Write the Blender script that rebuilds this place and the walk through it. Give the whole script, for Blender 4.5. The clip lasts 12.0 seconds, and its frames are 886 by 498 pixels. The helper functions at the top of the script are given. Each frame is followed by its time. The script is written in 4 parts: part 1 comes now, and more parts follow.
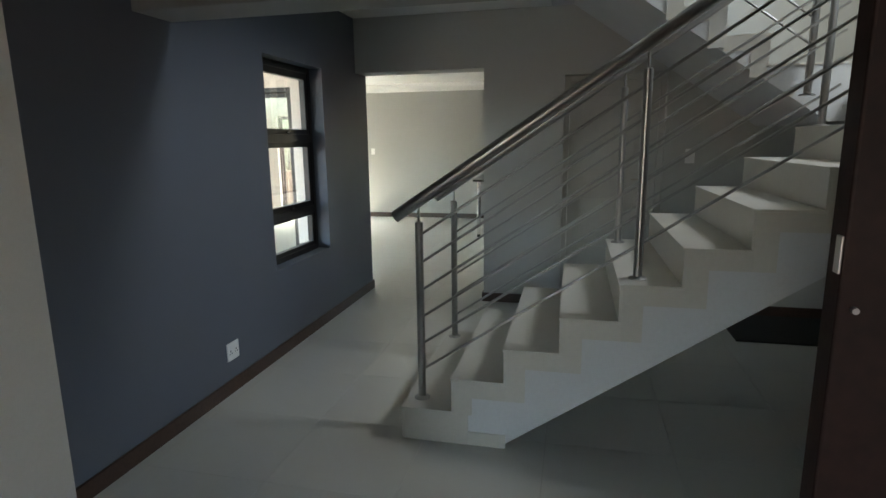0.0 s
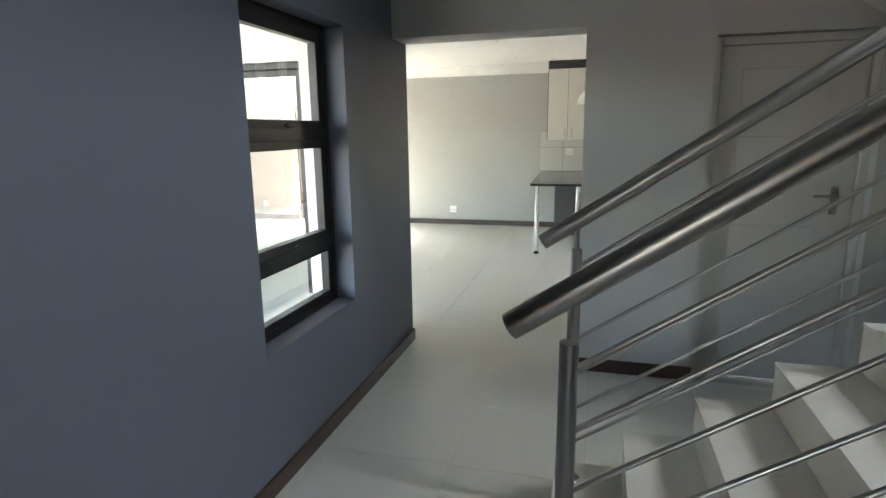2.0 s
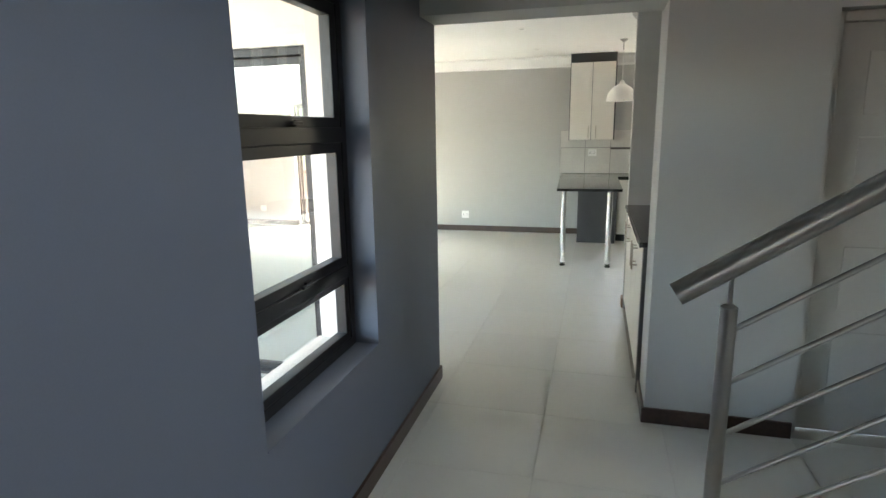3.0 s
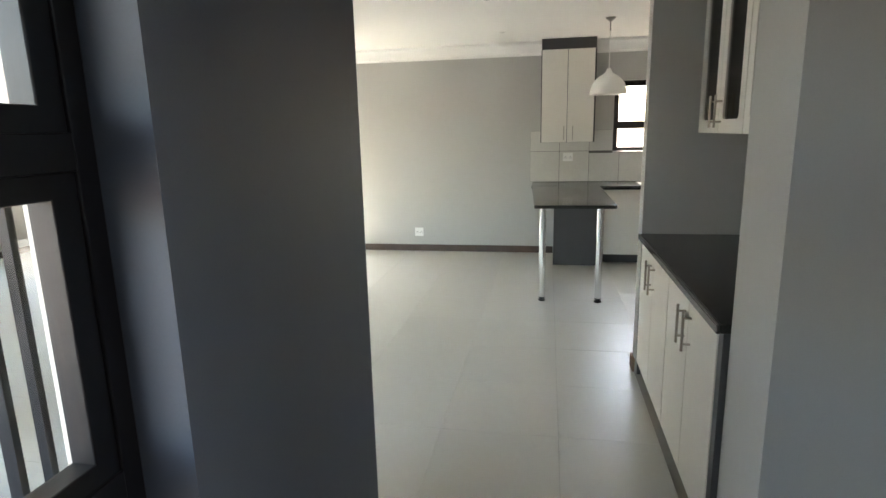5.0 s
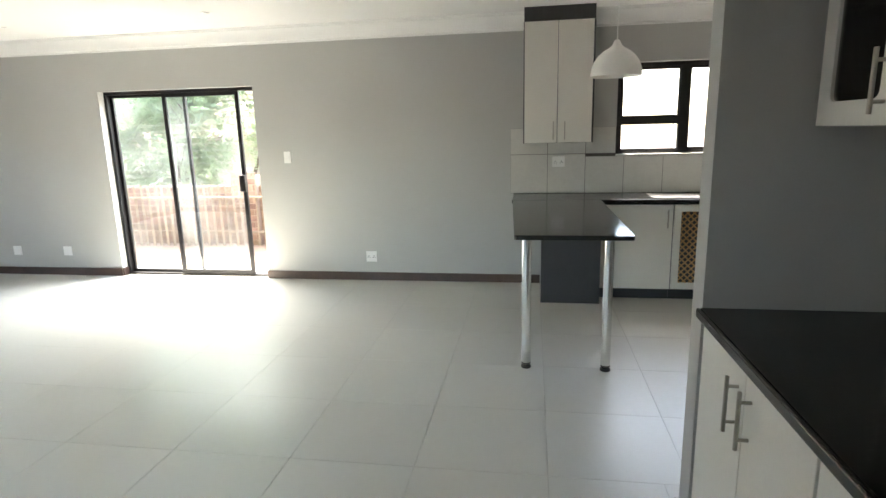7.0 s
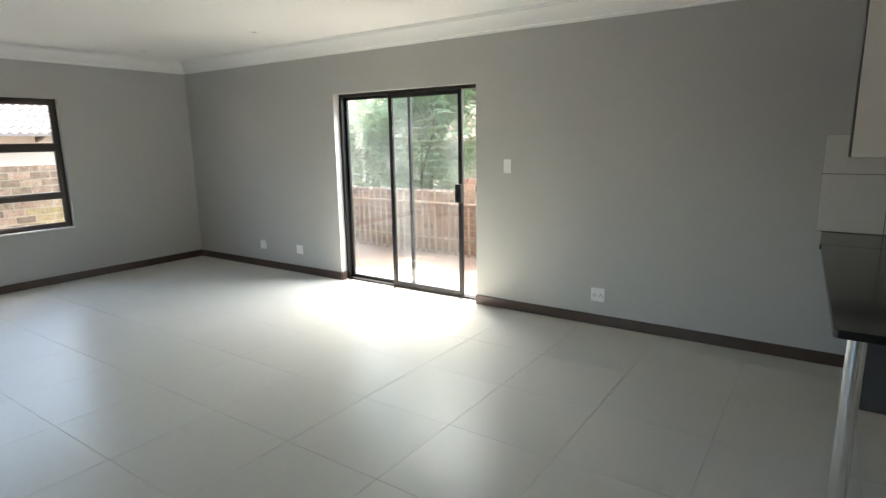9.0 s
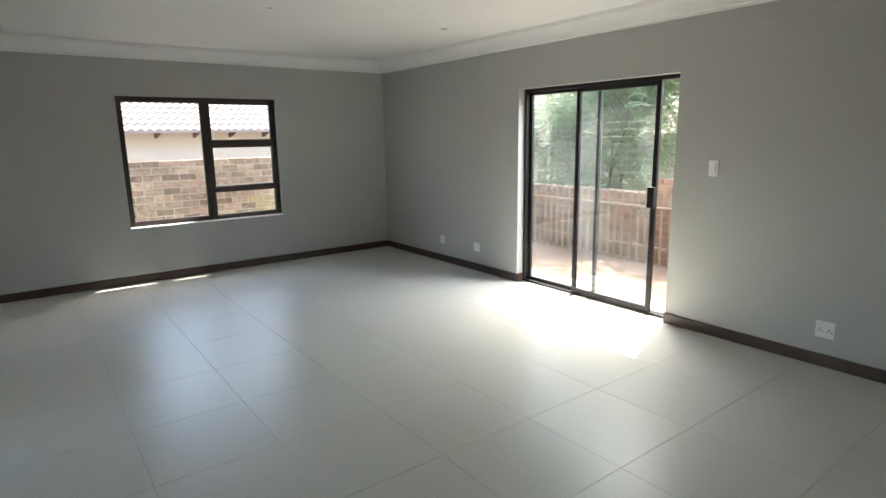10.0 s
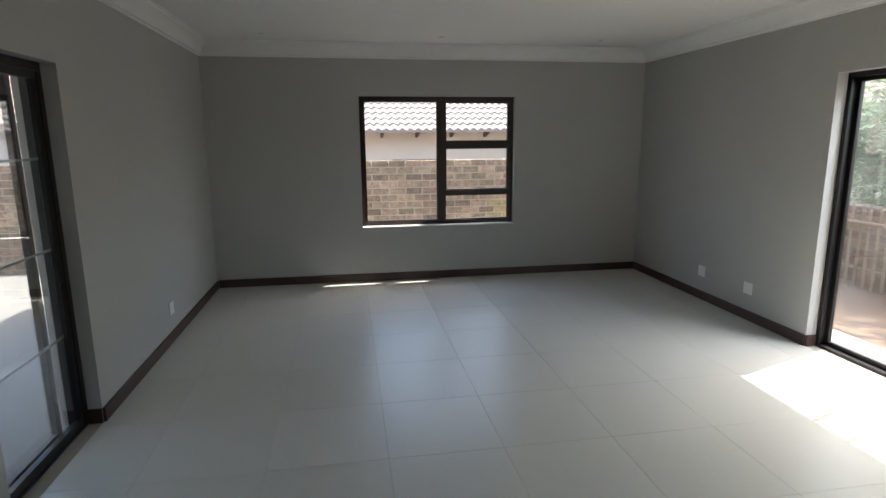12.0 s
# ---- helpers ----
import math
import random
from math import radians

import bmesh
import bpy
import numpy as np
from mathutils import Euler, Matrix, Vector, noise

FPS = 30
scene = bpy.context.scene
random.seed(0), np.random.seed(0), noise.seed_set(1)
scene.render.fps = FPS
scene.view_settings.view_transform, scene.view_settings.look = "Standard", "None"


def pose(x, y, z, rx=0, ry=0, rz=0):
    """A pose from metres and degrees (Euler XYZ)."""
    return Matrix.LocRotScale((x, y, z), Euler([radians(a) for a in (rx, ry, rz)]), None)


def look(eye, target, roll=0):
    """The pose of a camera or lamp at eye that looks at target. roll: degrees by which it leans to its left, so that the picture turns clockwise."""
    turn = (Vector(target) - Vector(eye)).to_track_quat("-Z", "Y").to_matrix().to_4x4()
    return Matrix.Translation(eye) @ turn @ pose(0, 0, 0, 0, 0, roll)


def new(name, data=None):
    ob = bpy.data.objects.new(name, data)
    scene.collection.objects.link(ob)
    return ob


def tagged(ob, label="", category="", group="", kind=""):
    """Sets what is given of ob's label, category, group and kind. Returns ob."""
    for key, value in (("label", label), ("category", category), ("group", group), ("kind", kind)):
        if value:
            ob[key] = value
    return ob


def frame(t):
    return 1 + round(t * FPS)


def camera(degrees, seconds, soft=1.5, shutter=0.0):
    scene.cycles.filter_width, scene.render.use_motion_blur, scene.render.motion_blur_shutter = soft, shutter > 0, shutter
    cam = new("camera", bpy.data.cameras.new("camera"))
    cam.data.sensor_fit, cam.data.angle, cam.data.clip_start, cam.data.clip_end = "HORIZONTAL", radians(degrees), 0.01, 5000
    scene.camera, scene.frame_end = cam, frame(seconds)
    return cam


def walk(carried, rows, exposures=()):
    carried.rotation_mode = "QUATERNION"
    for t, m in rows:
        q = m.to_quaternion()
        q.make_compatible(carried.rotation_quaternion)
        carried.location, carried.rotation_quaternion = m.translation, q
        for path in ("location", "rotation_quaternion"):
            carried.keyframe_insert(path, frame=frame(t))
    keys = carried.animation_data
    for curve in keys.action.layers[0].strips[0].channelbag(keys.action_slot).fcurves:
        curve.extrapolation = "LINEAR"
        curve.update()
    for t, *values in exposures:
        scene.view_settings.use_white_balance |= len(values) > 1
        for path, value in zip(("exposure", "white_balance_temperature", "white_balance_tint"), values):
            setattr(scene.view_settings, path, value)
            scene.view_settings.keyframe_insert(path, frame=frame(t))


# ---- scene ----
# camera and walk
cam = camera(76.44, 12.0)
PATH = [
    (0, (2.022, -5.145, 1.524), (1.576, -3.233, 1.141), -0.7),
    (0.5, (1.932, -4.75, 1.526), (1.463, -2.846, 1.131), -0.7),
    (1, (1.801, -4.329, 1.519), (1.315, -2.431, 1.117), -0.8),
    (1.5, (1.577, -3.94, 1.522), (1.065, -2.049, 1.118), -0.8),
    (2, (1.315, -3.587, 1.55), (0.792, -1.7, 1.142), -0.8),
    (2.5, (1.085, -3.261, 1.552), (0.557, -1.376, 1.142), -0.8),
    (4.5, (0.65, -1.991, 1.569), (0.255, -0.074, 1.157), -1.3),
    (5, (0.615, -1.55, 1.565), (0.253, 0.373, 1.154), -1.3),
    (5.5, (0.615, -1.165, 1.538), (0.294, 0.766, 1.127), -1.2),
    (6, (0.624, -0.754, 1.526), (0.322, 1.18, 1.115), -1.4),
    (6.5, (0.628, -0.331, 1.54), (0.334, 1.604, 1.127), -1.4),
    (8.5, (0.481, 0.996, 1.52), (-0.309, 2.79, 1.126), -1.2),
    (9, (0.449, 1.219, 1.547), (-0.665, 2.834, 1.162), -0.9),
    (9.5, (0.364, 1.343, 1.57), (-1.003, 2.748, 1.178), -1.0),
    (10, (0.295, 1.454, 1.579), (-1.277, 2.625, 1.182), -0.9),
    (10.5, (0.152, 1.642, 1.588), (-1.595, 2.529, 1.189), -0.7),
    (11, (-0.011, 1.894, 1.562), (-1.869, 2.525, 1.174), -0.7),
    (11.5, (-0.193, 2.024, 1.578), (-2.096, 2.503, 1.191), -0.5),
    (12, (-0.399, 2.219, 1.599), (-2.334, 2.543, 1.21), -0.4),
]
# seconds, stops, kelvin, tint
EXPOSURES = [(0.0, 4.50, 7350, 6), (0.5, 4.64, 7350, 6), (1.0, 4.88, 7350, 7), (2.0, 5.27, 7300, 8), (2.5, 5.34, 7300, 8), (4.5, 5.00, 7450, 10), (5.5, 4.92, 7350, 11),
             (6.5, 4.76, 7200, 10), (8.5, 3.90, 6950, 9), (9.0, 3.68, 6950, 9), (9.5, 3.54, 6950, 9), (10.5, 3.22, 6950, 9), (11.0, 3.07, 6900, 10), (12.0, 2.77, 6850, 11)]
walk(cam, [(t, look(eye, target, roll)) for t, eye, target, roll in PATH], EXPOSURES)

# daylight: a high sun in the north-west, and the sky
TO_SUN = Vector((-0.189, 0.534, 1.0)).normalized()
world = bpy.data.worlds.new("sky")
scene.world = world
world.use_nodes = True
sky = world.node_tree.nodes.new("ShaderNodeTexSky")
sky.sky_type = "NISHITA"
sky.sun_disc = False
sky.sun_elevation = math.asin(TO_SUN.z)
sky.sun_rotation = math.atan2(TO_SUN.x, TO_SUN.y)
sky.air_density, sky.dust_density, sky.ozone_density = 1.0, 2.5, 1.0
background = world.node_tree.nodes["Background"]
background.inputs["Strength"].default_value = 0.15
world.node_tree.links.new(sky.outputs["Color"], background.inputs["Color"])
sun = new("sun", bpy.data.lights.new("sun", "SUN"))
sun.data.energy, sun.data.angle, sun.data.color = 2.3, radians(0.5), (1.0, 0.97, 0.93)
sun.matrix_world = look(TO_SUN * 30, (0, 0, 0))


def sky_lamp(name, at, target, width, height, watts, colour=(0.86, 0.93, 1.0)):
    """An added area lamp that stands in for the sky's light at an opening."""
    lamp = new(name, bpy.data.lights.new(name, "AREA"))
    lamp.data.shape, lamp.data.size, lamp.data.size_y = "RECTANGLE", width, height
    lamp.data.energy, lamp.data.color = watts, colour
    lamp.matrix_world = look(at, target)
    return lamp


sky_lamp("stair_window_skylight", (4.36, -1.95, 3.5), (0.0, -1.6, 1.0), 0.5, 0.8, 1.8, (0.88, 0.95, 1.0))
# added fill, hidden above the garden door head, to brighten the floor inside
sky_lamp("garden_door_sky_fill", (-3.1, 6.7, 3.0), (-3.1, 4.7, 0.0), 1.7, 0.9, 17, (0.95, 0.98, 1.0))

# ---- materials ----
def material(name, base, rough=0.5, metal=0.0, vary=0.06, scale=3.0, fine=60.0, bump=0.05, spread=0.0, spec=0.5, rough_vary=0.0, tint=None, per_object=0.0):
    """A procedural surface: base colour with a coarse and a fine variation, a little relief and gloss variation."""
    m = bpy.data.materials.new(name)
    m.use_nodes = True
    n, l = m.node_tree.nodes, m.node_tree.links
    b = n["Principled BSDF"]
    b.inputs["Roughness"].default_value, b.inputs["Metallic"].default_value = rough, metal
    b.inputs["Specular IOR Level"].default_value = spec
    co = n.new("ShaderNodeTexCoord")
    big, small = n.new("ShaderNodeTexNoise"), n.new("ShaderNodeTexNoise")
    big.inputs["Scale"].default_value, small.inputs["Scale"].default_value = scale, fine
    big.inputs["Detail"].default_value, small.inputs["Detail"].default_value = 4, 3
    geo = n.new("ShaderNodeNewGeometry")
    for q in (big, small):
        l.new(geo.outputs["Position"], q.inputs["Vector"])
    add = n.new("ShaderNodeMath")
    add.operation = "ADD"
    l.new(big.outputs["Fac"], add.inputs[0])
    l.new(small.outputs["Fac"], add.inputs[1])
    rng = n.new("ShaderNodeMapRange")
    rng.inputs["From Min"].default_value, rng.inputs["From Max"].default_value = 0.6, 1.4
    rng.inputs["To Min"].default_value, rng.inputs["To Max"].default_value = 0.0, 1.0
    l.new(add.outputs[0], rng.inputs["Value"])
    mix = n.new("ShaderNodeMix")
    mix.data_type = "RGBA"
    lo = tint if tint else tuple(c * (1 - 2 * vary) for c in base)
    hi = tuple(min(1, c * (1 + vary)) for c in base)
    mix.inputs[6].default_value, mix.inputs[7].default_value = (*lo, 1), (*hi, 1)
    l.new(rng.outputs["Result"], mix.inputs[0])
    out = mix.outputs[2]
    if per_object or spread:
        hsv = n.new("ShaderNodeHueSaturation")
        info = n.new("ShaderNodeObjectInfo")
        v = n.new("ShaderNodeMapRange")
        k = per_object or spread
        v.inputs["To Min"].default_value, v.inputs["To Max"].default_value = 1 - k, 1 + k
        l.new(info.outputs["Random"] if per_object else geo.outputs["Random Per Island"], v.inputs["Value"])
        l.new(v.outputs["Result"], hsv.inputs["Value"])
        l.new(out, hsv.inputs["Color"])
        if k > 0.2:
            h = n.new("ShaderNodeMapRange")
            h.inputs["To Min"].default_value, h.inputs["To Max"].default_value = 0.478, 0.504
            w = n.new("ShaderNodeMath")
            w.operation, w.inputs[1].default_value = "MULTIPLY", 7.31
            f = n.new("ShaderNodeMath")
            f.operation = "FRACT"
            l.new(info.outputs["Random"] if per_object else geo.outputs["Random Per Island"], w.inputs[0])
            l.new(w.outputs[0], f.inputs[0])
            l.new(f.outputs[0], h.inputs["Value"])
            l.new(h.outputs["Result"], hsv.inputs["Hue"])
        out = hsv.outputs["Color"]
    l.new(out, b.inputs["Base Color"])
    if rough_vary:
        r = n.new("ShaderNodeMapRange")
        r.inputs["From Min"].default_value, r.inputs["From Max"].default_value = 0.1, 0.9
        r.inputs["To Min"].default_value, r.inputs["To Max"].default_value = max(0.02, rough - rough_vary), rough + rough_vary
        l.new(big.outputs["Fac"], r.inputs["Value"])
        l.new(r.outputs["Result"], b.inputs["Roughness"])
    if bump:
        bp = n.new("ShaderNodeBump")
        bp.inputs["Strength"].default_value, bp.inputs["Distance"].default_value = bump, 0.01
        l.new(small.outputs["Fac"], bp.inputs["Height"])
        l.new(bp.outputs["Normal"], b.inputs["Normal"])
    return m


def glass_material(name, tint=(0.97, 0.985, 0.98), gloss=1.0):
    m = bpy.data.materials.new(name)
    m.use_nodes = True
    n, l = m.node_tree.nodes, m.node_tree.links
    n.remove(n["Principled BSDF"])
    clear, shine, mix, fr = n.new("ShaderNodeBsdfTransparent"), n.new("ShaderNodeBsdfGlossy"), n.new("ShaderNodeMixShader"), n.new("ShaderNodeLayerWeight")
    clear.inputs["Color"].default_value = (*tint, 1)
    shine.inputs["Roughness"].default_value = 0.01
    shine.inputs["Color"].default_value = (gloss, gloss, gloss, 1)
    power, scale = n.new("ShaderNodeMath"), n.new("ShaderNodeMath")
    power.operation, power.inputs[1].default_value = "POWER", 4.0
    scale.operation, scale.inputs[1].default_value, scale.inputs[2].default_value = "MULTIPLY_ADD", 0.9, 0.045
    l.new(fr.outputs["Facing"], power.inputs[0])
    l.new(power.outputs[0], scale.inputs[0])
    l.new(scale.outputs[0], mix.inputs[0])
    l.new(clear.outputs[0], mix.inputs[1])
    l.new(shine.outputs[0], mix.inputs[2])
    l.new(mix.outputs[0], n["Material Output"].inputs["Surface"])
    return m


GREY = material("grey_wall_paint", (0.459, 0.460, 0.438), 0.75, vary=0.02, scale=1.2, fine=180, bump=0.03)
BLUE = material("slate_blue_wall_paint", (0.108, 0.122, 0.153), 0.6, vary=0.03, scale=1.2, fine=180, bump=0.03)
WHITE = material("white_ceiling_paint", (0.80, 0.80, 0.78), 0.85, vary=0.015, scale=1.0, fine=150, bump=0.02)
CORNICE = material("white_cornice_plaster", (0.82, 0.82, 0.80), 0.7, vary=0.015, bump=0.02)
OUTER = material("cream_outside_plaster", (0.66, 0.61, 0.545), 0.85, vary=0.04, scale=1.5, fine=120, bump=0.1)
TILE = material("pale_porcelain_floor_tile", (0.605, 0.597, 0.548), 0.33, vary=0.012, scale=2.5, fine=30, bump=0.012, per_object=0.018, rough_vary=0.015)
GROUT = material("pale_grout", (0.40, 0.38, 0.34), 0.9, vary=0.08, fine=200, bump=0.1)
STEP = material("beige_step_tile", (0.56, 0.54, 0.49), 0.35, vary=0.03, scale=4, fine=40, bump=0.02, per_object=0.03)
STRINGER = material("white_stair_plaster", (0.60, 0.61, 0.62), 0.7, vary=0.03, bump=0.05)
SKIRT = material("dark_brown_skirting", (0.066, 0.037, 0.027), 0.4, vary=0.2, scale=6, fine=50, bump=0.05)
# lighter brown for the skirting round the nib wall
SKIRT_LIGHT = material("lighter_brown_skirting", (0.27, 0.17, 0.105), 0.55, vary=0.2, scale=8, fine=60, bump=0.05)
FRAME = material("dark_bronze_aluminium", (0.015, 0.014, 0.015), 0.38, metal=0.3, vary=0.1, bump=0.0)
FRAME_BROWN = material("dark_brown_aluminium", (0.035, 0.024, 0.020), 0.42, metal=0.2, vary=0.1, bump=0.0)
STEEL = material("brushed_stainless_steel", (0.37, 0.365, 0.36), 0.34, metal=1.0, vary=0.02, scale=2, fine=250, bump=0.0)
NICKEL = material("satin_nickel", (0.42, 0.39, 0.34), 0.32, metal=1.0, vary=0.05, bump=0.0)
CHROME = material("polished_chrome", (0.72, 0.72, 0.70), 0.14, metal=1.0, vary=0.02, bump=0.0)
DARK_GROUT = material("dark_grey_grout", (0.11, 0.105, 0.095), 0.9, vary=0.1, fine=200, bump=0.1)
GRANITE = material("black_granite", (0.020, 0.020, 0.019), 0.13, vary=0.5, scale=40, fine=320, bump=0.0, tint=(0.008, 0.008, 0.008))
MELAMINE = material("white_melamine", (0.74, 0.72, 0.66), 0.42, vary=0.02, scale=2, fine=90, bump=0.01)
CARCASS = material("charcoal_melamine", (0.055, 0.055, 0.058), 0.45, vary=0.1, scale=3, fine=120, bump=0.02)
SPLASH = material("grey_white_wall_tile", (0.62, 0.61, 0.57), 0.22, vary=0.03, scale=4, fine=40, bump=0.01, per_object=0.03)
PLASTIC = material("white_plastic", (0.82, 0.82, 0.80), 0.35, vary=0.01, bump=0.0)
HOLE = material("dark_slot", (0.01, 0.01, 0.01), 0.6, vary=0.1, bump=0.0)
RUBBER = material("black_rubber", (0.022, 0.022, 0.020), 0.7, vary=0.15, fine=120, bump=0.1)
DOORWOOD = material("red_brown_stained_wood", (0.018, 0.007, 0.006), 0.6, spec=0.2, vary=0.25, scale=5, fine=45, bump=0.05)
CREAMDOOR = material("cream_painted_door", (0.48, 0.475, 0.445), 0.55, vary=0.02, bump=0.02)
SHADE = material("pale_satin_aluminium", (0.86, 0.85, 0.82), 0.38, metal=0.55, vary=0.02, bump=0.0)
LATTICE = material("honey_lattice_wood", (0.50, 0.30, 0.13), 0.55, vary=0.1, bump=0.05)
BRICK = material("brown_stock_brick", (0.365, 0.27, 0.19), 0.9, vary=0.38, scale=18, fine=75, bump=0.8, per_object=0.36)
BRICK_YELLOW = material("yellow_stock_brick", (0.46, 0.35, 0.19), 0.9, vary=0.28, scale=16, fine=75, bump=0.8, per_object=0.2)
BRICK_STUFF = material("brown_stock_brick_far", (0.365, 0.27, 0.19), 0.9, vary=0.38, scale=18, fine=75, bump=0.8, spread=0.36)
REDBRICK = material("red_brick", (0.215, 0.138, 0.09), 0.9, vary=0.2, scale=9, fine=70, bump=0.4, spread=0.25)
MORTAR = material("pale_mortar", (0.50, 0.435, 0.345), 0.95, vary=0.1, fine=120, bump=0.3)
MORTAR_BROWN = material("brown_mortar", (0.27, 0.195, 0.14), 0.95, vary=0.12, fine=120, bump=0.3)
ROOF = material("pale_clay_roof_tile", (0.28, 0.235, 0.205), 0.85, vary=0.08, scale=3, fine=50, bump=0.2, spread=0.12)
REDROOF = material("red_clay_roof_tile", (0.29, 0.205, 0.165), 0.85, vary=0.1, scale=3, fine=50, bump=0.2, spread=0.12)
EARTH = material("sandy_red_earth", (0.150, 0.098, 0.066), 0.95, vary=0.18, scale=1.3, fine=22, bump=0.6)
CONCRETE = material("pale_concrete", (0.22, 0.21, 0.195), 0.9, vary=0.07, scale=2, fine=60, bump=0.2)
PATIO = material("dark_grey_patio_tile", (0.075, 0.072, 0.070), 0.55, vary=0.12, scale=4, fine=50, bump=0.1, per_object=0.1)
PICKET = material("cream_painted_steel", (0.225, 0.17, 0.115), 0.85, vary=0.15, scale=6, fine=60, bump=0.3, per_object=0.15)
WIRE = material("galvanised_wire", (0.34, 0.34, 0.32), 0.5, metal=0.4, vary=0.05, bump=0.0)
BARK = material("grey_brown_bark", (0.14, 0.10, 0.075), 0.95, vary=0.25, scale=8, fine=50, bump=0.6)
LEAF = material("feathery_green_leaf", (0.15, 0.21, 0.12), 0.5, vary=0.2, scale=2, fine=30, bump=0.0, spread=0.4)
_n, _l = LEAF.node_tree.nodes, LEAF.node_tree.links
_thin, _mix = _n.new("ShaderNodeBsdfTranslucent"), _n.new("ShaderNodeMixShader")
_thin.inputs["Color"].default_value = (0.48, 0.58, 0.38, 1)
_mix.inputs[0].default_value = 0.62
_l.new(_n["Principled BSDF"].outputs[0], _mix.inputs[1])
_l.new(_thin.outputs[0], _mix.inputs[2])
_l.new(_mix.outputs[0], _n["Material Output"].inputs["Surface"])
TIMBER = material("dark_rafter_timber", (0.10, 0.075, 0.06), 0.8, vary=0.15, bump=0.2)
GLASS = glass_material("clear_window_glass")
# garden door glass with a faint, uneven translucent veil mixed in
HAZY = glass_material("hazy_window_glass")
_n, _l = HAZY.node_tree.nodes, HAZY.node_tree.links
_veil, _mix, _film, _rng, _at = _n.new("ShaderNodeBsdfTranslucent"), _n.new("ShaderNodeMixShader"), _n.new("ShaderNodeTexNoise"), _n.new("ShaderNodeMapRange"), _n.new("ShaderNodeNewGeometry")
_veil.inputs["Color"].default_value = (0.80, 0.86, 0.88, 1)
_film.inputs["Scale"].default_value, _film.inputs["Detail"].default_value = 2.2, 3
_rng.inputs["From Min"].default_value, _rng.inputs["From Max"].default_value = 0.3, 0.7
_rng.inputs["To Min"].default_value, _rng.inputs["To Max"].default_value = 0.003, 0.018
_l.new(_at.outputs["Position"], _film.inputs["Vector"])
_l.new(_film.outputs["Fac"], _rng.inputs["Value"])
_l.new(_rng.outputs["Result"], _mix.inputs[0])
_l.new(_n["Mix Shader"].outputs[0], _mix.inputs[1])
_l.new(_veil.outputs[0], _mix.inputs[2])
_l.new(_mix.outputs[0], _n["Material Output"].inputs["Surface"])
CABGLASS = glass_material("cabinet_glass", (0.26, 0.25, 0.245), 0.6)
BLOTCH = material("reddish_print", (0.20, 0.10, 0.085), 0.5, vary=0.3, bump=0.0)

# ---- building blocks ----
def box(bm, x0, y0, z0, x1, y1, z1, r=0.0):
    """A box between two corners, with its edges rounded by r."""
    made = bmesh.ops.create_cube(bm, size=1.0, matrix=Matrix.Translation(((x0 + x1) / 2, (y0 + y1) / 2, (z0 + z1) / 2)) @ Matrix.Diagonal((abs(x1 - x0), abs(y1 - y0), abs(z1 - z0), 1)))
    if r:
        edges = list({e for v in made["verts"] for e in v.link_edges})
        bmesh.ops.bevel(bm, geom=edges, offset=r, segments=2, profile=0.5, affect="EDGES")
    return bm


def tube(bm, a, b, r, segments=14, r2=None):
    """A round bar from a to b."""
    a, b = Vector(a), Vector(b)
    d = b - a
    m = Matrix.Translation((a + b) / 2) @ d.to_track_quat("Z", "Y").to_matrix().to_4x4()
    bmesh.ops.create_cone(bm, cap_ends=True, segments=segments, radius1=r, radius2=r if r2 is None else r2, depth=d.length, matrix=m)
    return bm


def lathe(bm, profile, at, segments=40):
    """A turned shape: profile is a list of (radius, height)."""
    rings = []
    for r, h in profile:
        rings.append([bm.verts.new((at[0] + r * math.cos(2 * math.pi * k / segments), at[1] + r * math.sin(2 * math.pi * k / segments), at[2] + h)) for k in range(segments)])
    for p, q in zip(rings, rings[1:]):
        for k in range(segments):
            bm.faces.new((p[k], p[(k + 1) % segments], q[(k + 1) % segments], q[k]))
    return bm


def finish(name, bm, mat, smooth=False):
    bmesh.ops.recalc_face_normals(bm, faces=bm.faces)
    me = bpy.data.meshes.new(name)
    bm.to_mesh(me)
    bm.free()
    me.materials.append(mat)
    if smooth:
        for p in me.polygons:
            p.use_smooth = True
        me.set_sharp_from_angle(angle=radians(38))
    return new(name, me)


def part(name, bm, mat, parent, label="", smooth=False):
    ob = finish(name, bm, mat, smooth)
    ob.parent = parent
    ob.matrix_parent_inverse = Matrix.Translation(parent.location).inverted()
    if label:
        tagged(ob, label)
    return ob


def thing(name, at, label, category, group="", kind=""):
    ob = new(name)
    ob.location = at
    ob.empty_display_size = 0.1
    return tagged(ob, label, category, group, kind)


def structure(name, bm, mat, label="", category="wall", smooth=False):
    return tagged(finish(name, bm, mat, smooth), label, category, "", "structure")


def piece(name, mesh, at, parent):
    """One of many alike pieces on a shared mesh."""
    ob = new(name, mesh)
    ob.location = at
    ob.parent = parent
    ob.matrix_parent_inverse = Matrix.Translation(parent.location).inverted()
    return ob


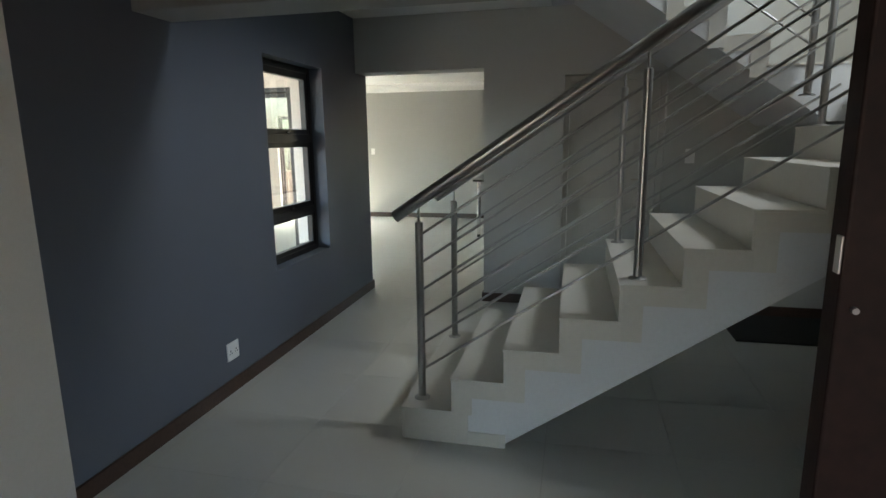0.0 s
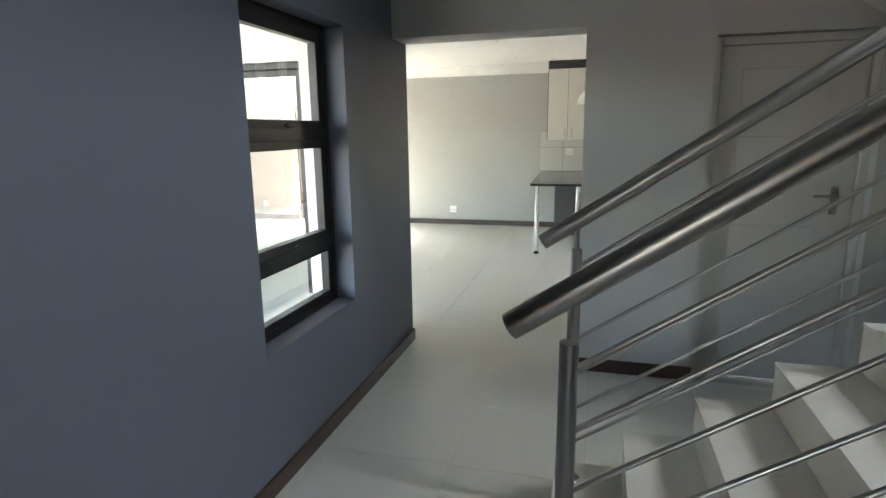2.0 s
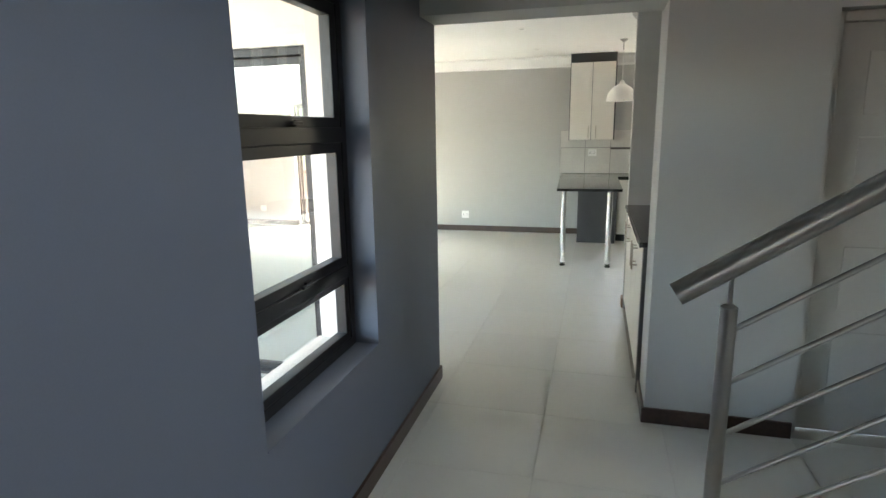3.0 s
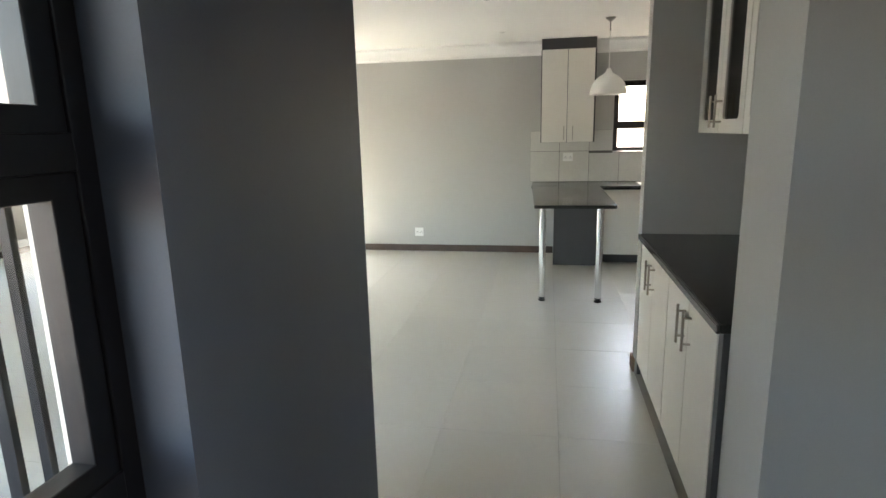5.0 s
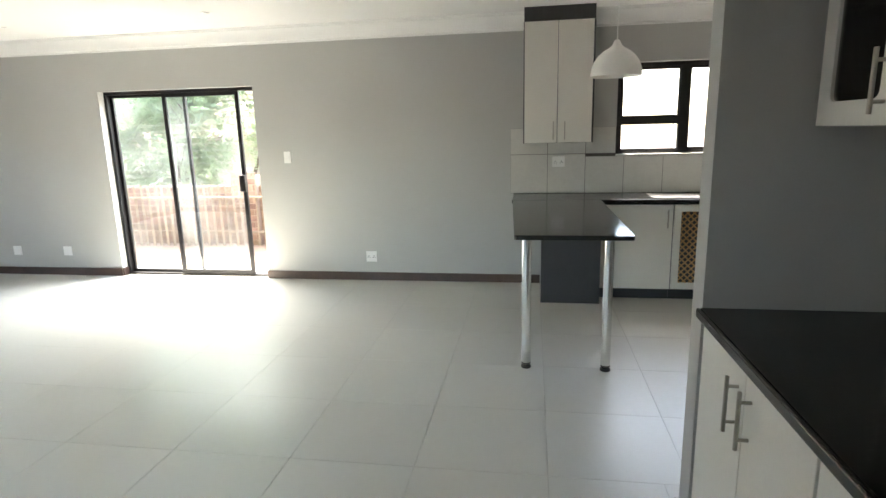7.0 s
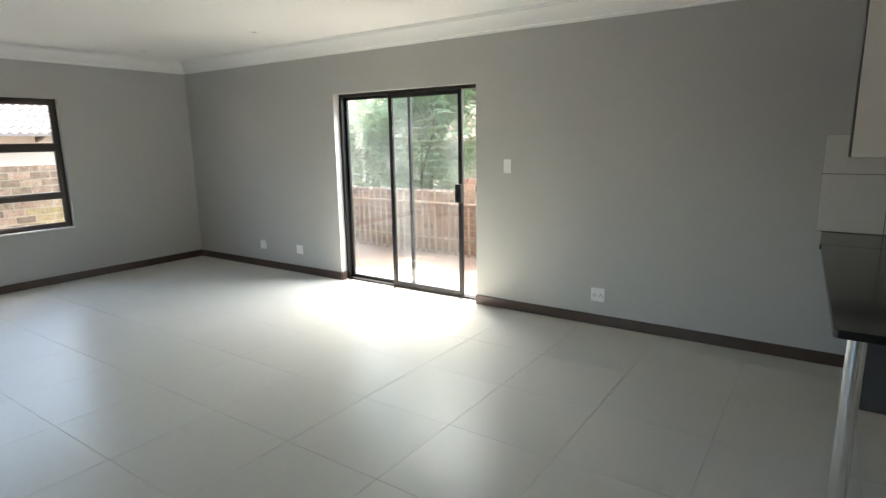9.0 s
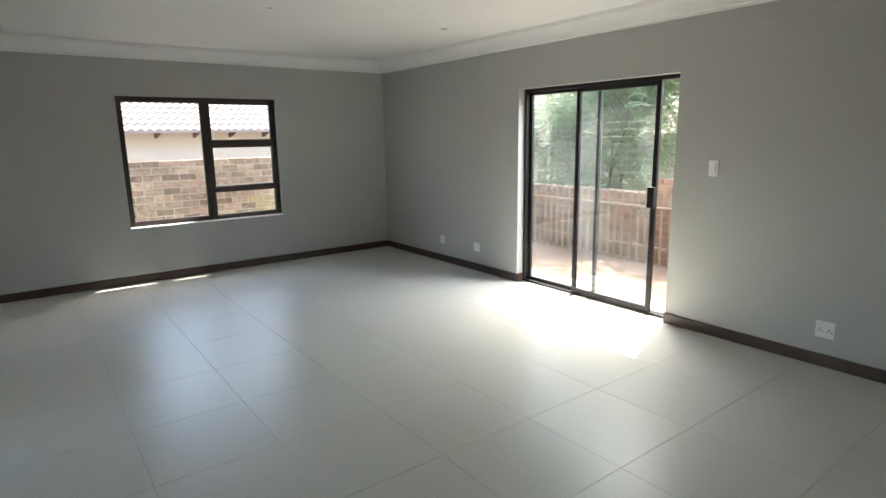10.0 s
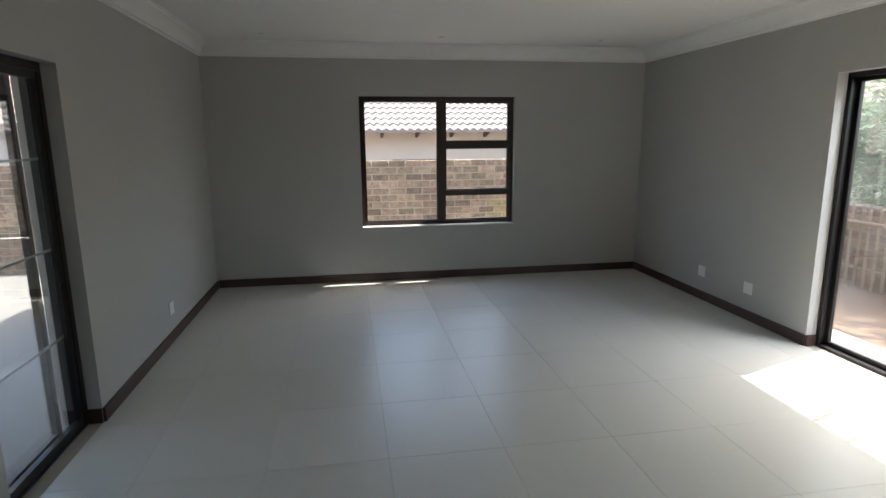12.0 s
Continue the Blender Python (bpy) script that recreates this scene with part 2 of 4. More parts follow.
def block_mesh(name, sx, sy, sz, mat, r=0.0, lift=0.0):
    """A mesh for pieces: a block centred on x and y, standing on z = 0, its upper edges chamfered by r."""
    v = []
    for z, k in ((0, 0), (sz - r, 0), (sz, r)) if r else ((0, 0), (sz, 0)):
        v += [(-sx / 2 + k, -sy / 2 + k, z), (sx / 2 - k, -sy / 2 + k, z), (sx / 2 - k, sy / 2 - k, z), (-sx / 2 + k, sy / 2 - k, z)]
    f = []
    for ring in range(len(v) // 4 - 1):
        o = ring * 4
        f += [(o + k, o + (k + 1) % 4, o + 4 + (k + 1) % 4, o + 4 + k) for k in range(4)]
    o = len(v) - 4
    f += [(o, o + 1, o + 2, o + 3), (3, 2, 1, 0)]
    me = bpy.data.meshes.new(name)
    me.from_pydata(v, [], f)
    me.materials.append(mat)
    return me


def wall(name, axis, a0, a1, lo, hi, z0, z1, holes, mat, label, other=None):
    """A wall along axis from lo to hi, between a0 and a1 across, with holes (from, to, bottom, top) cut through it. other: the paint of the a0 side."""
    us = sorted({lo, hi, *[h[0] for h in holes], *[h[1] for h in holes]})
    zs = sorted({z0, z1, *[h[2] for h in holes], *[h[3] for h in holes]})
    solid = lambda i, j: 0 <= i < len(us) - 1 and 0 <= j < len(zs) - 1 and not any(h[0] <= us[i] < h[1] and h[2] <= zs[j] < h[3] for h in holes)
    bm = bmesh.new()
    cache = {}

    def vert(u, a, z):
        key = (round(u, 5), round(a, 5), round(z, 5))
        if key not in cache:
            cache[key] = bm.verts.new((u, a, z) if axis == "x" else (a, u, z))
        return cache[key]
    for i in range(len(us) - 1):
        for j in range(len(zs) - 1):
            if not solid(i, j):
                continue
            u0, u1, w0, w1 = us[i], us[i + 1], zs[j], zs[j + 1]
            for a, k in ((a0, 1), (a1, 0)):
                bm.faces.new([vert(u0, a, w0), vert(u1, a, w0), vert(u1, a, w1), vert(u0, a, w1)]).material_index = k
            for free, p, q in ((not solid(i - 1, j), (u0, w0), (u0, w1)), (not solid(i + 1, j), (u1, w0), (u1, w1)), (not solid(i, j - 1), (u0, w0), (u1, w0)), (not solid(i, j + 1), (u0, w1), (u1, w1))):
                if free:
                    bm.faces.new([vert(p[0], a0, p[1]), vert(q[0], a0, q[1]), vert(q[0], a1, q[1]), vert(p[0], a1, p[1])])
    ob = structure(name, bm, mat, label, "wall")
    ob.data.materials.append(other or mat)
    return ob


# ---- plan, in metres: x = 0 is the blue hall wall, y = 0 the wall with the wide opening ----
H_CEIL, L_CEIL = 2.62, 2.57
XW, YB, YS = -6.686, 5.651, 0.775
wall("wall_north", "x", YB, YB + 0.22, -6.906, 4.2, -0.1, 2.8, [(-4.0, -2.227, -0.1, 2.028), (1.385, 2.75, 1.262, 2.105)], GREY, "grey painted plaster wall with sliding door opening", GREY).data.materials[0] = GREY
wall("wall_west", "y", XW - 0.22, XW, YS - 0.22, YB, -0.1, 2.8, [(2.366, 4.105, 0.606, 2.042)], GREY, "grey painted plaster wall with a wide window opening")
XJ, YD = -2.70, 0.12
wall("wall_south", "x", YS - 0.22, YS, XW, XJ, -0.1, 2.8, [(-3.68, -2.78, -0.1, 1.985)], GREY, "grey painted lounge wall opening onto the patio", OUTER)
wall("wall_return", "y", XJ - 0.09, XJ, 0.03, YS - 0.22, -0.1, 2.8, [], GREY, "short grey return wall beside the sliding door", OUTER)
wall("wall_passage_end", "x", 0.03, 0.272, XJ, -0.265, -0.1, 2.8, [(-2.35, -0.69, -0.1, 2.04)], GREY, "grey painted wall with a sliding door to the patio", OUTER)
wall("wall_hall_blue", "y", -0.265, 0.0, -4.72, 0.272, -0.1, 5.2, [(-1.64, -0.738, 0.615, 2.098)], BLUE, "dark slate blue painted hall wall", OUTER)
wall("wall_stair", "x", 0.0, 0.34, 1.215, 4.62, -0.1, 5.2, [(1.92, 2.76, -0.1, 2.055)], GREY, "grey painted wall behind the stairs")
wall("wall_lintel", "x", 0.0, 0.272, 0.0, 1.215, 2.139, 5.2, [], GREY, "grey painted lintel over the wide opening")
wall("wall_closet_back", "x", 0.9, 1.0, 1.9, 2.9, -0.1, 2.6, [], GREY, "plain wall closing the room behind the door")
wall("wall_pantry", "y", 1.785, 1.885, 0.34, 2.021, -0.1, 2.8, [], GREY, "grey painted wall behind the pantry counter")
wall("wall_nib", "x", 2.021, 2.141, 1.19, 4.2, -0.1, 2.8, [], GREY, "grey painted nib wall at the end of the pantry counter")
wall("wall_kitchen_east", "y", 4.2, 4.42, 2.141, YB + 0.22, -0.1, 2.8, [], GREY, "plain grey kitchen wall")
wall("wall_hall_east", "y", 4.4, 4.62, -4.72, 0.0, -0.1, 5.2, [(-2.45, -1.45, 2.7, 4.3)], GREY, "grey painted stairwell wall with a tall window")
wall("wall_front", "x", -4.72, -4.42, 0.0, 4.62, -0.1, 5.2, [(1.18, 3.27, -0.1, 2.1)], GREY, "grey painted entrance wall with a double door opening", OUTER)

bm = box(bmesh.new(), XW - 0.22, YS - 0.22, L_CEIL, 4.42, YB + 0.22, L_CEIL + 0.28)
box(bm, XJ - 0.09, 0.03, L_CEIL, 0.0, 0.272, L_CEIL + 0.28)
box(bm, XJ - 0.09, 0.272, L_CEIL, 4.42, YS - 0.22, L_CEIL + 0.28)
structure("ceiling", bm, WHITE, "white painted lounge and kitchen ceiling", "ceiling")
bm = box(bmesh.new(), 0.0, -2.5, H_CEIL, 1.86, 0.0, H_CEIL + 0.2)
structure("ceiling_hall", bm, WHITE, "white painted hall ceiling", "ceiling")
bm = box(bmesh.new(), 0.0, -4.42, H_CEIL, 4.4, -2.77, H_CEIL + 0.2)
structure("ceiling_entrance", bm, WHITE, "white painted entrance ceiling", "ceiling")
bm = box(bmesh.new(), -0.22, -4.72, 5.2, 4.62, 0.34, 5.4)
structure("ceiling_stairwell", bm, WHITE, "white ceiling over the stairwell", "ceiling")
bm = box(bmesh.new(), 0.0, -2.77, 2.124, 4.4, -2.5, H_CEIL + 0.2, 0.004)
structure("trim_beam", bm, GREY, "grey plastered beam across the hall", "beam")

# roof slab added to shade the patio and the hall window
bm = box(bmesh.new(), XJ - 0.092, -4.7, 2.62, -0.267, 0.027, 2.78, 0.006)
box(bm, -6.0, -2.2, 2.62, XJ - 0.092, YS - 0.223, 2.78, 0.006)
structure("trim_patio_shade", bm, WHITE, "white roof slab added over the patio to hold back sky light", "eave")

# porch added behind the camera, unseen: walls and roof dim the entrance light
wall("wall_unseen_west", "y", -0.22, 0.0, -8.2, -4.72, -0.2, 2.7, [], OUTER, "cream plastered wall added out of view to dim the entrance")
wall("wall_unseen_east", "y", 4.4, 4.62, -8.2, -4.72, -0.2, 2.7, [(-7.3, -6.4, -0.2, 2.2)], OUTER, "cream plastered wall added out of view to dim the entrance")
wall("wall_unseen_front", "x", -8.42, -8.2, -0.22, 4.62, -0.2, 2.85, [(0.4, 1.45, -0.2, 2.1)], OUTER, "cream plastered wall added out of view, its opening sized to admit light")
bm = box(bmesh.new(), -0.22, -8.2, 2.7, 4.62, -4.72, 2.85)
structure("ceiling_unseen", bm, WHITE, "white slab added out of view to keep sky light off the entrance", "ceiling")
bm = box(bmesh.new(), 0.0, -8.2, -0.14, 4.4, -4.6, -0.012)
structure("pavement_porch", bm, CONCRETE, "pale concrete porch floor", "pavement")


def sweep(bm, profile, path):
    """A moulding: profile points (out, up) carried along a path of (x, y, nx, ny) with mitred ends."""
    rings = [[bm.verts.new((x + nx * o, y + ny * o, u)) for o, u in profile] for x, y, nx, ny in path]
    for p, q in zip(rings, rings[1:]):
        for k in range(len(profile) - 1):
            bm.faces.new((p[k], p[k + 1], q[k + 1], q[k]))
    return bm


# coved cornice round the lounge and kitchen
z1 = L_CEIL
prof = [(0.0, 2.424), (0.012, 2.424), (0.014, 2.439), (0.028, 2.446), (0.034, 2.470), (0.052, 2.503), (0.085, 2.532), (0.108, 2.545), (0.112, 2.558), (0.125, 2.560), (0.125, z1 + 0.002)]
bm = sweep(bmesh.new(), prof, [(0.0, 0.272, 0, 1), (XJ, 0.272, 1, 1), (XJ, YS, 1, 1), (XW, YS, 1, 1), (XW, YB, 1, -1), (4.2, YB, -1, -1), (4.2, 2.141, -1, 1), (1.19, 2.141, -1, 1)])
structure("trim_cornice", bm, CORNICE, "white moulded plaster cornice under the ceiling", "cornice", True)


def skirting(name, x0, y0, x1, y1, nx, ny, mat=SKIRT, h=0.087):
    """A skirting board along a wall from (x0, y0) to (x1, y1), standing out along (nx, ny)."""
    t = 0.015
    bm = box(bmesh.new(), min(x0, x1, x0 + nx * t, x1 + nx * t), min(y0, y1, y0 + ny * t, y1 + ny * t), 0.0, max(x0, x1, x0 + nx * t, x1 + nx * t), max(y0, y1, y0 + ny * t, y1 + ny * t), h, 0.003)
    return structure(name, bm, mat, "dark brown skirting board along the wall", "skirting")


skirting("baseboard_north_west", XW + 0.016, YB, -4.0, YB, 0, -1)
skirting("baseboard_north", -2.227, YB, 0.69, YB, 0, -1)
skirting("baseboard_west", XW, YS + 0.016, XW, YB, 1, 0)
skirting("baseboard_south_west", XW + 0.016, YS, -3.68, YS, 0, 1)
skirting("baseboard_door_reveal", -3.68, YS - 0.074, -3.68, YS, 1, 0)
skirting("baseboard_north_reveal", -4.0, YB, -4.0, YB + 0.084, 1, 0)
skirting("baseboard_north_reveal_b", -2.227, YB, -2.227, YB + 0.08, -1, 0)
skirting("baseboard_return", XJ, 0.288, XJ, YS, 1, 0)
skirting("baseboard_blue", 0, -4.42, 0, 0.272, 1, 0)
skirting("baseboard_blue_end", -0.69, 0.272, 0.014, 0.272, 0, 1)
skirting("baseboard_stair", 1.20, 0, 1.92, 0, 0, -1)
skirting("baseboard_stair_b", 2.762, 0, 4.4, 0, 0, -1)
skirting("baseboard_jamb", 1.215, 0.0, 1.215, 0.34, -1, 0)
skirting("baseboard_east", 4.4, -4.42, 4.4, -0.016, -1, 0)
skirting("baseboard_nib_end", 1.19, 2.035, 1.19, 2.141, -1, 0, SKIRT_LIGHT)
skirting("baseboard_nib_back", 1.175, 2.141, 4.2, 2.141, 0, 1, SKIRT_LIGHT)

# floor: a screed with tiles laid on it
bm = box(bmesh.new(), XW - 0.2, YS - 0.2, -0.12, 4.3, YB, -0.004)
box(bm, -0.02, -4.6, -0.12, 4.5, 0.272, -0.004)
box(bm, XJ, 0.272, -0.12, 4.5, YS - 0.2, -0.004)
box(bm, -2.35, 0.04, -0.12, -0.69, 0.272, -0.004)
box(bm, -4.0, YB, -0.12, -2.227, YB + 0.2, -0.004)
floor_ob = structure("floor", bm, GROUT, "pale polished porcelain tile floor", "floor")
PITCH_X, PITCH_Y = 0.616, 0.605
X_AT, Y_AT = 0.690, 2.370


def lay_tiles(x0, x1, y0, y1, skip=None):
    """Tiles that fill a rectangle, cut at its edges."""
    meshes = {}
    i0, i1 = math.floor((x0 - X_AT) / PITCH_X), math.ceil((x1 - X_AT) / PITCH_X)
    j0, j1 = math.floor((y0 - Y_AT) / PITCH_Y), math.ceil((y1 - Y_AT) / PITCH_Y)
    for i in range(i0, i1):
        for j in range(j0, j1):
            a, b = max(x0, X_AT + i * PITCH_X), min(x1, X_AT + (i + 1) * PITCH_X)
            c, d = max(y0, Y_AT + j * PITCH_Y), min(y1, Y_AT + (j + 1) * PITCH_Y)
            if b - a < 0.02 or d - c < 0.02:
                continue
            key = (round(b - a, 3), round(d - c, 3))
            if key not in meshes:
                meshes[key] = block_mesh("floor_tile", b - a - 0.0016, d - c - 0.0016, 0.0075, TILE, 0.0004)
            piece("tile", meshes[key], ((a + b) / 2, (c + d) / 2, -0.0075), floor_ob)

# ---- windows and doors ----
def frame_bars(bm, axis, at, depth, u0, u1, w0, w1, s):
    """One rectangular frame with bars of width s in the plane across axis."""
    rings = []
    for a in (at - depth / 2, at + depth / 2):
        for k in (0.0, s):
            c = ((u0 + k, w0 + k), (u1 - k, w0 + k), (u1 - k, w1 - k), (u0 + k, w1 - k))
            rings.append([bm.verts.new((u, a, w) if axis == "x" else (a, u, w)) for u, w in c])
    for p, q in ((0, 1), (1, 3), (3, 2), (2, 0)):
        for k in range(4):
            bm.faces.new((rings[p][k], rings[p][(k + 1) % 4], rings[q][(k + 1) % 4], rings[q][k]))
    edges = [e for e in bm.edges if abs(e.calc_length()) > 2 * s]
    bmesh.ops.bevel(bm, geom=edges, offset=0.003, segments=2, profile=0.5, affect="EDGES")
    return bm


def bar(bm, axis, at, depth, u0, w0, u1, w1, r=0.003):
    if axis == "x":
        box(bm, u0, at - depth / 2, w0, u1, at + depth / 2, w1, r)
    else:
        box(bm, at - depth / 2, u0, w0, at + depth / 2, u1, w1, r)
    return bm


def pane(axis, at, u0, u1, w0, w1, parent, mat=None, name="pane"):
    ob = part(name, bar(bmesh.new(), axis, at, 0.005, u0, w0, u1, w1, 0), mat or GLASS, parent)
    ob.visible_shadow = False
    return ob


def window(name, axis, at, u0, u1, w0, w1, cells, mat, label, s=0.042, depth=0.05):
    """A window: a frame, a bar round each cell (u0, u1, w0, w1) and its pane."""
    mid = ((u0 + u1) / 2, at, w0) if axis == "x" else (at, (u0 + u1) / 2, w0)
    root = thing(name, mid, label, "window", "", "structure")
    part("window_frame", frame_bars(bmesh.new(), axis, at, depth, u0, u1, w0, w1, s), mat, root)
    for c in cells:
        sash = part("sash", frame_bars(bmesh.new(), axis, at, depth * 0.8, c[0], c[1], c[2], c[3], c[4]), mat, root)
        pane(axis, at, c[0] + c[4] - 0.004, c[1] - c[4] + 0.004, c[2] + c[4] - 0.004, c[3] - c[4] + 0.004, sash)
    return root


def stay(axis, at, u, w, parent, side=1):
    """A window catch: a short lever on a plate."""
    bm = bmesh.new()
    if axis == "y":
        box(bm, at, u - 0.02, w - 0.012, at + side * 0.012, u + 0.02, w + 0.012, 0.003)
        box(bm, at + side * 0.010, u - 0.06, w - 0.006, at + side * 0.024, u + 0.012, w + 0.006, 0.004)
    else:
        box(bm, u - 0.02, at, w - 0.012, u + 0.02, at + side * 0.012, w + 0.012, 0.003)
        box(bm, u - 0.06, at + side * 0.010, w - 0.006, u + 0.012, at + side * 0.024, w + 0.006, 0.004)
    part("catch", bm, FRAME, parent)


# west window of the lounge: one tall light beside three stacked ones
wx = XW - 0.085
w = window("window_1", "y", wx, 2.366, 4.105, 0.618, 2.042,
           [(2.404, 3.24, 0.655, 2.004, 0.022), (3.30, 4.067, 1.535, 2.004, 0.03), (3.30, 4.067, 0.99, 1.50, 0.03), (3.30, 4.067, 0.655, 0.965, 0.022)], FRAME_BROWN, "dark brown aluminium window with one tall and three stacked lights", 0.045)
part("mullion", bar(bmesh.new(), "y", wx, 0.055, 3.235, 0.655, 3.305, 2.004), FRAME_BROWN, w)
part("transom", bar(bmesh.new(), "y", wx, 0.055, 3.305, 1.485, 4.067, 1.55), FRAME_BROWN, w)
part("transom", bar(bmesh.new(), "y", wx, 0.055, 3.305, 0.945, 4.067, 1.005), FRAME_BROWN, w)
part("window_sill", box(bmesh.new(), XW - 0.06, 2.368, 0.606, XW + 0.006, 4.103, 0.621, 0.003), CORNICE, w, "white painted inner sill")

# hall window onto the patio
hx = -0.138
w = window("window_2", "y", hx, -1.64, -0.738, 0.615, 2.098,
           [(-1.600, -0.780, 1.565, 2.055, 0.05), (-1.600, -0.780, 0.985, 1.525, 0.05), (-1.600, -0.780, 0.655, 0.95, 0.036)], FRAME, "dark bronze aluminium hall window with three stacked lights", 0.045, 0.06)
part("transom", bar(bmesh.new(), "y", hx, 0.06, -1.600, 1.515, -0.780, 1.575), FRAME, w)
part("transom", bar(bmesh.new(), "y", hx, 0.06, -1.600, 0.94, -0.780, 0.995), FRAME, w)
stay("y", hx + 0.03, -1.15, 1.59, w)
stay("y", hx + 0.03, -1.15, 1.005, w)
part("window_sill", box(bmesh.new(), -0.107, -1.638, 0.6155, 0.0015, -0.740, 0.622, 0.002), BLUE, w, "slate blue painted plaster sill")

bm = bmesh.new()
for p in ((-1.6395, 0.6155, -1.6355, 2.0975), (-0.7425, 0.6155, -0.7385, 2.0975), (-1.6355, 2.0935, -0.7425, 2.0975)):
    box(bm, -0.264, p[0], p[1], -0.170, p[2], p[3])
part("outer_reveal", bm, OUTER, w, "cream plastered outer reveal")
part("outer_sill", box(bmesh.new(), -0.29, -1.635, 0.6155, -0.170, -0.743, 0.640, 0.004), OUTER, w, "cream plastered outer sill")

# kitchen window
ky = YB + 0.10
w = window("window_3", "x", ky, 1.385, 2.75, 1.262, 2.105,
           [(1.42, 1.97, 1.60, 2.07, 0.03), (1.42, 1.97, 1.30, 1.565, 0.022), (2.02, 2.72, 1.30, 2.07, 0.03)], FRAME, "dark bronze aluminium kitchen window over the counter", 0.04)
part("mullion", bar(bmesh.new(), "x", ky, 0.055, 1.955, 1.30, 2.03, 2.07), FRAME, w)
part("transom", bar(bmesh.new(), "x", ky, 0.055, 1.42, 1.545, 1.96, 1.61), FRAME, w)
part("window_sill", box(bmesh.new(), 1.387, YB - 0.004, 1.262, 2.748, YB + 0.08, 1.276, 0.003), SPLASH, w, "pale tiled sill")

# tall stairwell window
w = window("window_4", "y", 4.5, -2.45, -1.45, 2.7, 4.3, [(-2.41, -1.49, 2.74, 4.26, 0.03)], FRAME, "tall dark aluminium stairwell window")


def sliding_door(name, at, x0, x1, z1, slid, label, s=0.045):
    """A sliding door: an outer frame, a fixed leaf on the west and a sliding leaf pushed to slid."""
    root = thing(name, ((x0 + x1) / 2, at, 0), label, "sliding door", "", "structure")
    bm = bmesh.new()
    for p in ((x0, z1 - s, x1, z1), (x0, 0.0, x0 + s, z1 - s), (x1 - s, 0.0, x1, z1 - s)):
        bar(bm, "x", at, 0.09, *p)
    part("door_frame", bm, FRAME, root)
    part("track", box(bmesh.new(), x0, at - 0.045, 0.0, x1, at + 0.045, 0.018, 0.003), FRAME, root)
    return root


def leaf(root, name, at, u0, u1, z0, z1, s=0.04, mat=None):
    lf = part(name, frame_bars(bmesh.new(), "x", at, 0.032, u0, u1, z0, z1, s), FRAME, root)
    pane("x", at, u0 + s - 0.004, u1 - s + 0.004, z0 + s - 0.004, z1 - s + 0.004, lf, mat)
    return lf


dy = YB + 0.13
d = sliding_door("door_1", dy, -4.0, -2.227, 2.028, 0.2, "dark aluminium sliding glass door standing slightly open to the garden", 0.034)
leaf(d, "fixed_leaf", dy + 0.022, -3.968, -3.075, 0.018, 1.996, 0.032, HAZY)
lf = leaf(d, "sliding_leaf", dy - 0.022, -3.32, -2.44, 0.018, 1.996, 0.043, HAZY)
part("handle", box(bmesh.new(), -2.50, dy - 0.075, 0.94, -2.435, dy - 0.036, 1.12, 0.008), FRAME, lf, "black pull handle with lock")
sy = YS - 0.12
d = sliding_door("door_2", sy, -3.68, -2.78, 1.985, 0.2, "dark aluminium sliding glass door to the side patio")
leaf(d, "fixed_leaf", sy + 0.022, -3.64, -2.82, 0.018, 1.945, 0.045)
leaf(d, "sliding_leaf", sy - 0.022, -3.49, -2.85, 0.018, 1.945, 0.05)
# three thin pale strips for the level lines across the pane
for k, z in enumerate((0.55, 1.03, 1.5)):
    part("pale_line", box(bmesh.new(), -3.60, sy + 0.012, z, -2.86, sy + 0.018, z + 0.012), WIRE, d)
d = sliding_door("door_5", YD, -2.35, -0.69, 2.04, 0.2, "dark aluminium sliding glass door to the tiled patio, slightly open", 0.045)
leaf(d, "fixed_leaf", YD + 0.022, -1.335, -0.735, 0.018, 1.995, 0.045)
lf = leaf(d, "sliding_leaf", YD - 0.022, -2.20, -1.395, 0.018, 1.995, 0.062)
bm = box(bmesh.new(), -1.478, YD - 0.075, 0.905, -1.388, YD - 0.036, 1.10, 0.008)
part("handle", bm, FRAME, lf, "black pull handle with lock")

# cream interior door behind the stairs, shut, set back in its opening
DY = 0.075
door = thing("door_3", (2.34, DY, 0), "cream painted interior door, shut, in the wall behind the stairs", "door", "", "structure")
bm = bmesh.new()
for p in ((1.9205, 0.0, 1.966, 2.054), (2.714, 0.0, 2.7595, 2.054), (1.966, 2.008, 2.714, 2.054)):
    box(bm, p[0], DY, p[1], p[2], DY + 0.12, p[3], 0.004)
part("door_frame", bm, CREAMDOOR, door)
lf = part("door_leaf", box(bmesh.new(), 1.969, DY + 0.02, 0.014, 2.711, DY + 0.062, 2.005, 0.003), CREAMDOOR, door)
for z0, z1 in ((0.16, 0.55), (0.66, 0.98), (1.16, 1.50), (1.60, 1.88)):
    part("panel", box(bmesh.new(), 2.085, DY + 0.0175, z0, 2.53, DY + 0.028, z1, 0.003), CREAMDOOR, lf)
part("lock_plate", box(bmesh.new(), 2.598, DY + 0.012, 1.055, 2.634, DY + 0.022, 1.215, 0.003), NICKEL, lf)
bm = tube(bmesh.new(), (2.616, DY + 0.014, 1.16), (2.616, DY - 0.035, 1.16), 0.009)
tube(bm, (2.622, DY - 0.032, 1.16), (2.50, DY - 0.032, 1.16), 0.0085)
part("door_handle", bm, NICKEL, lf, "satin nickel lever", True)

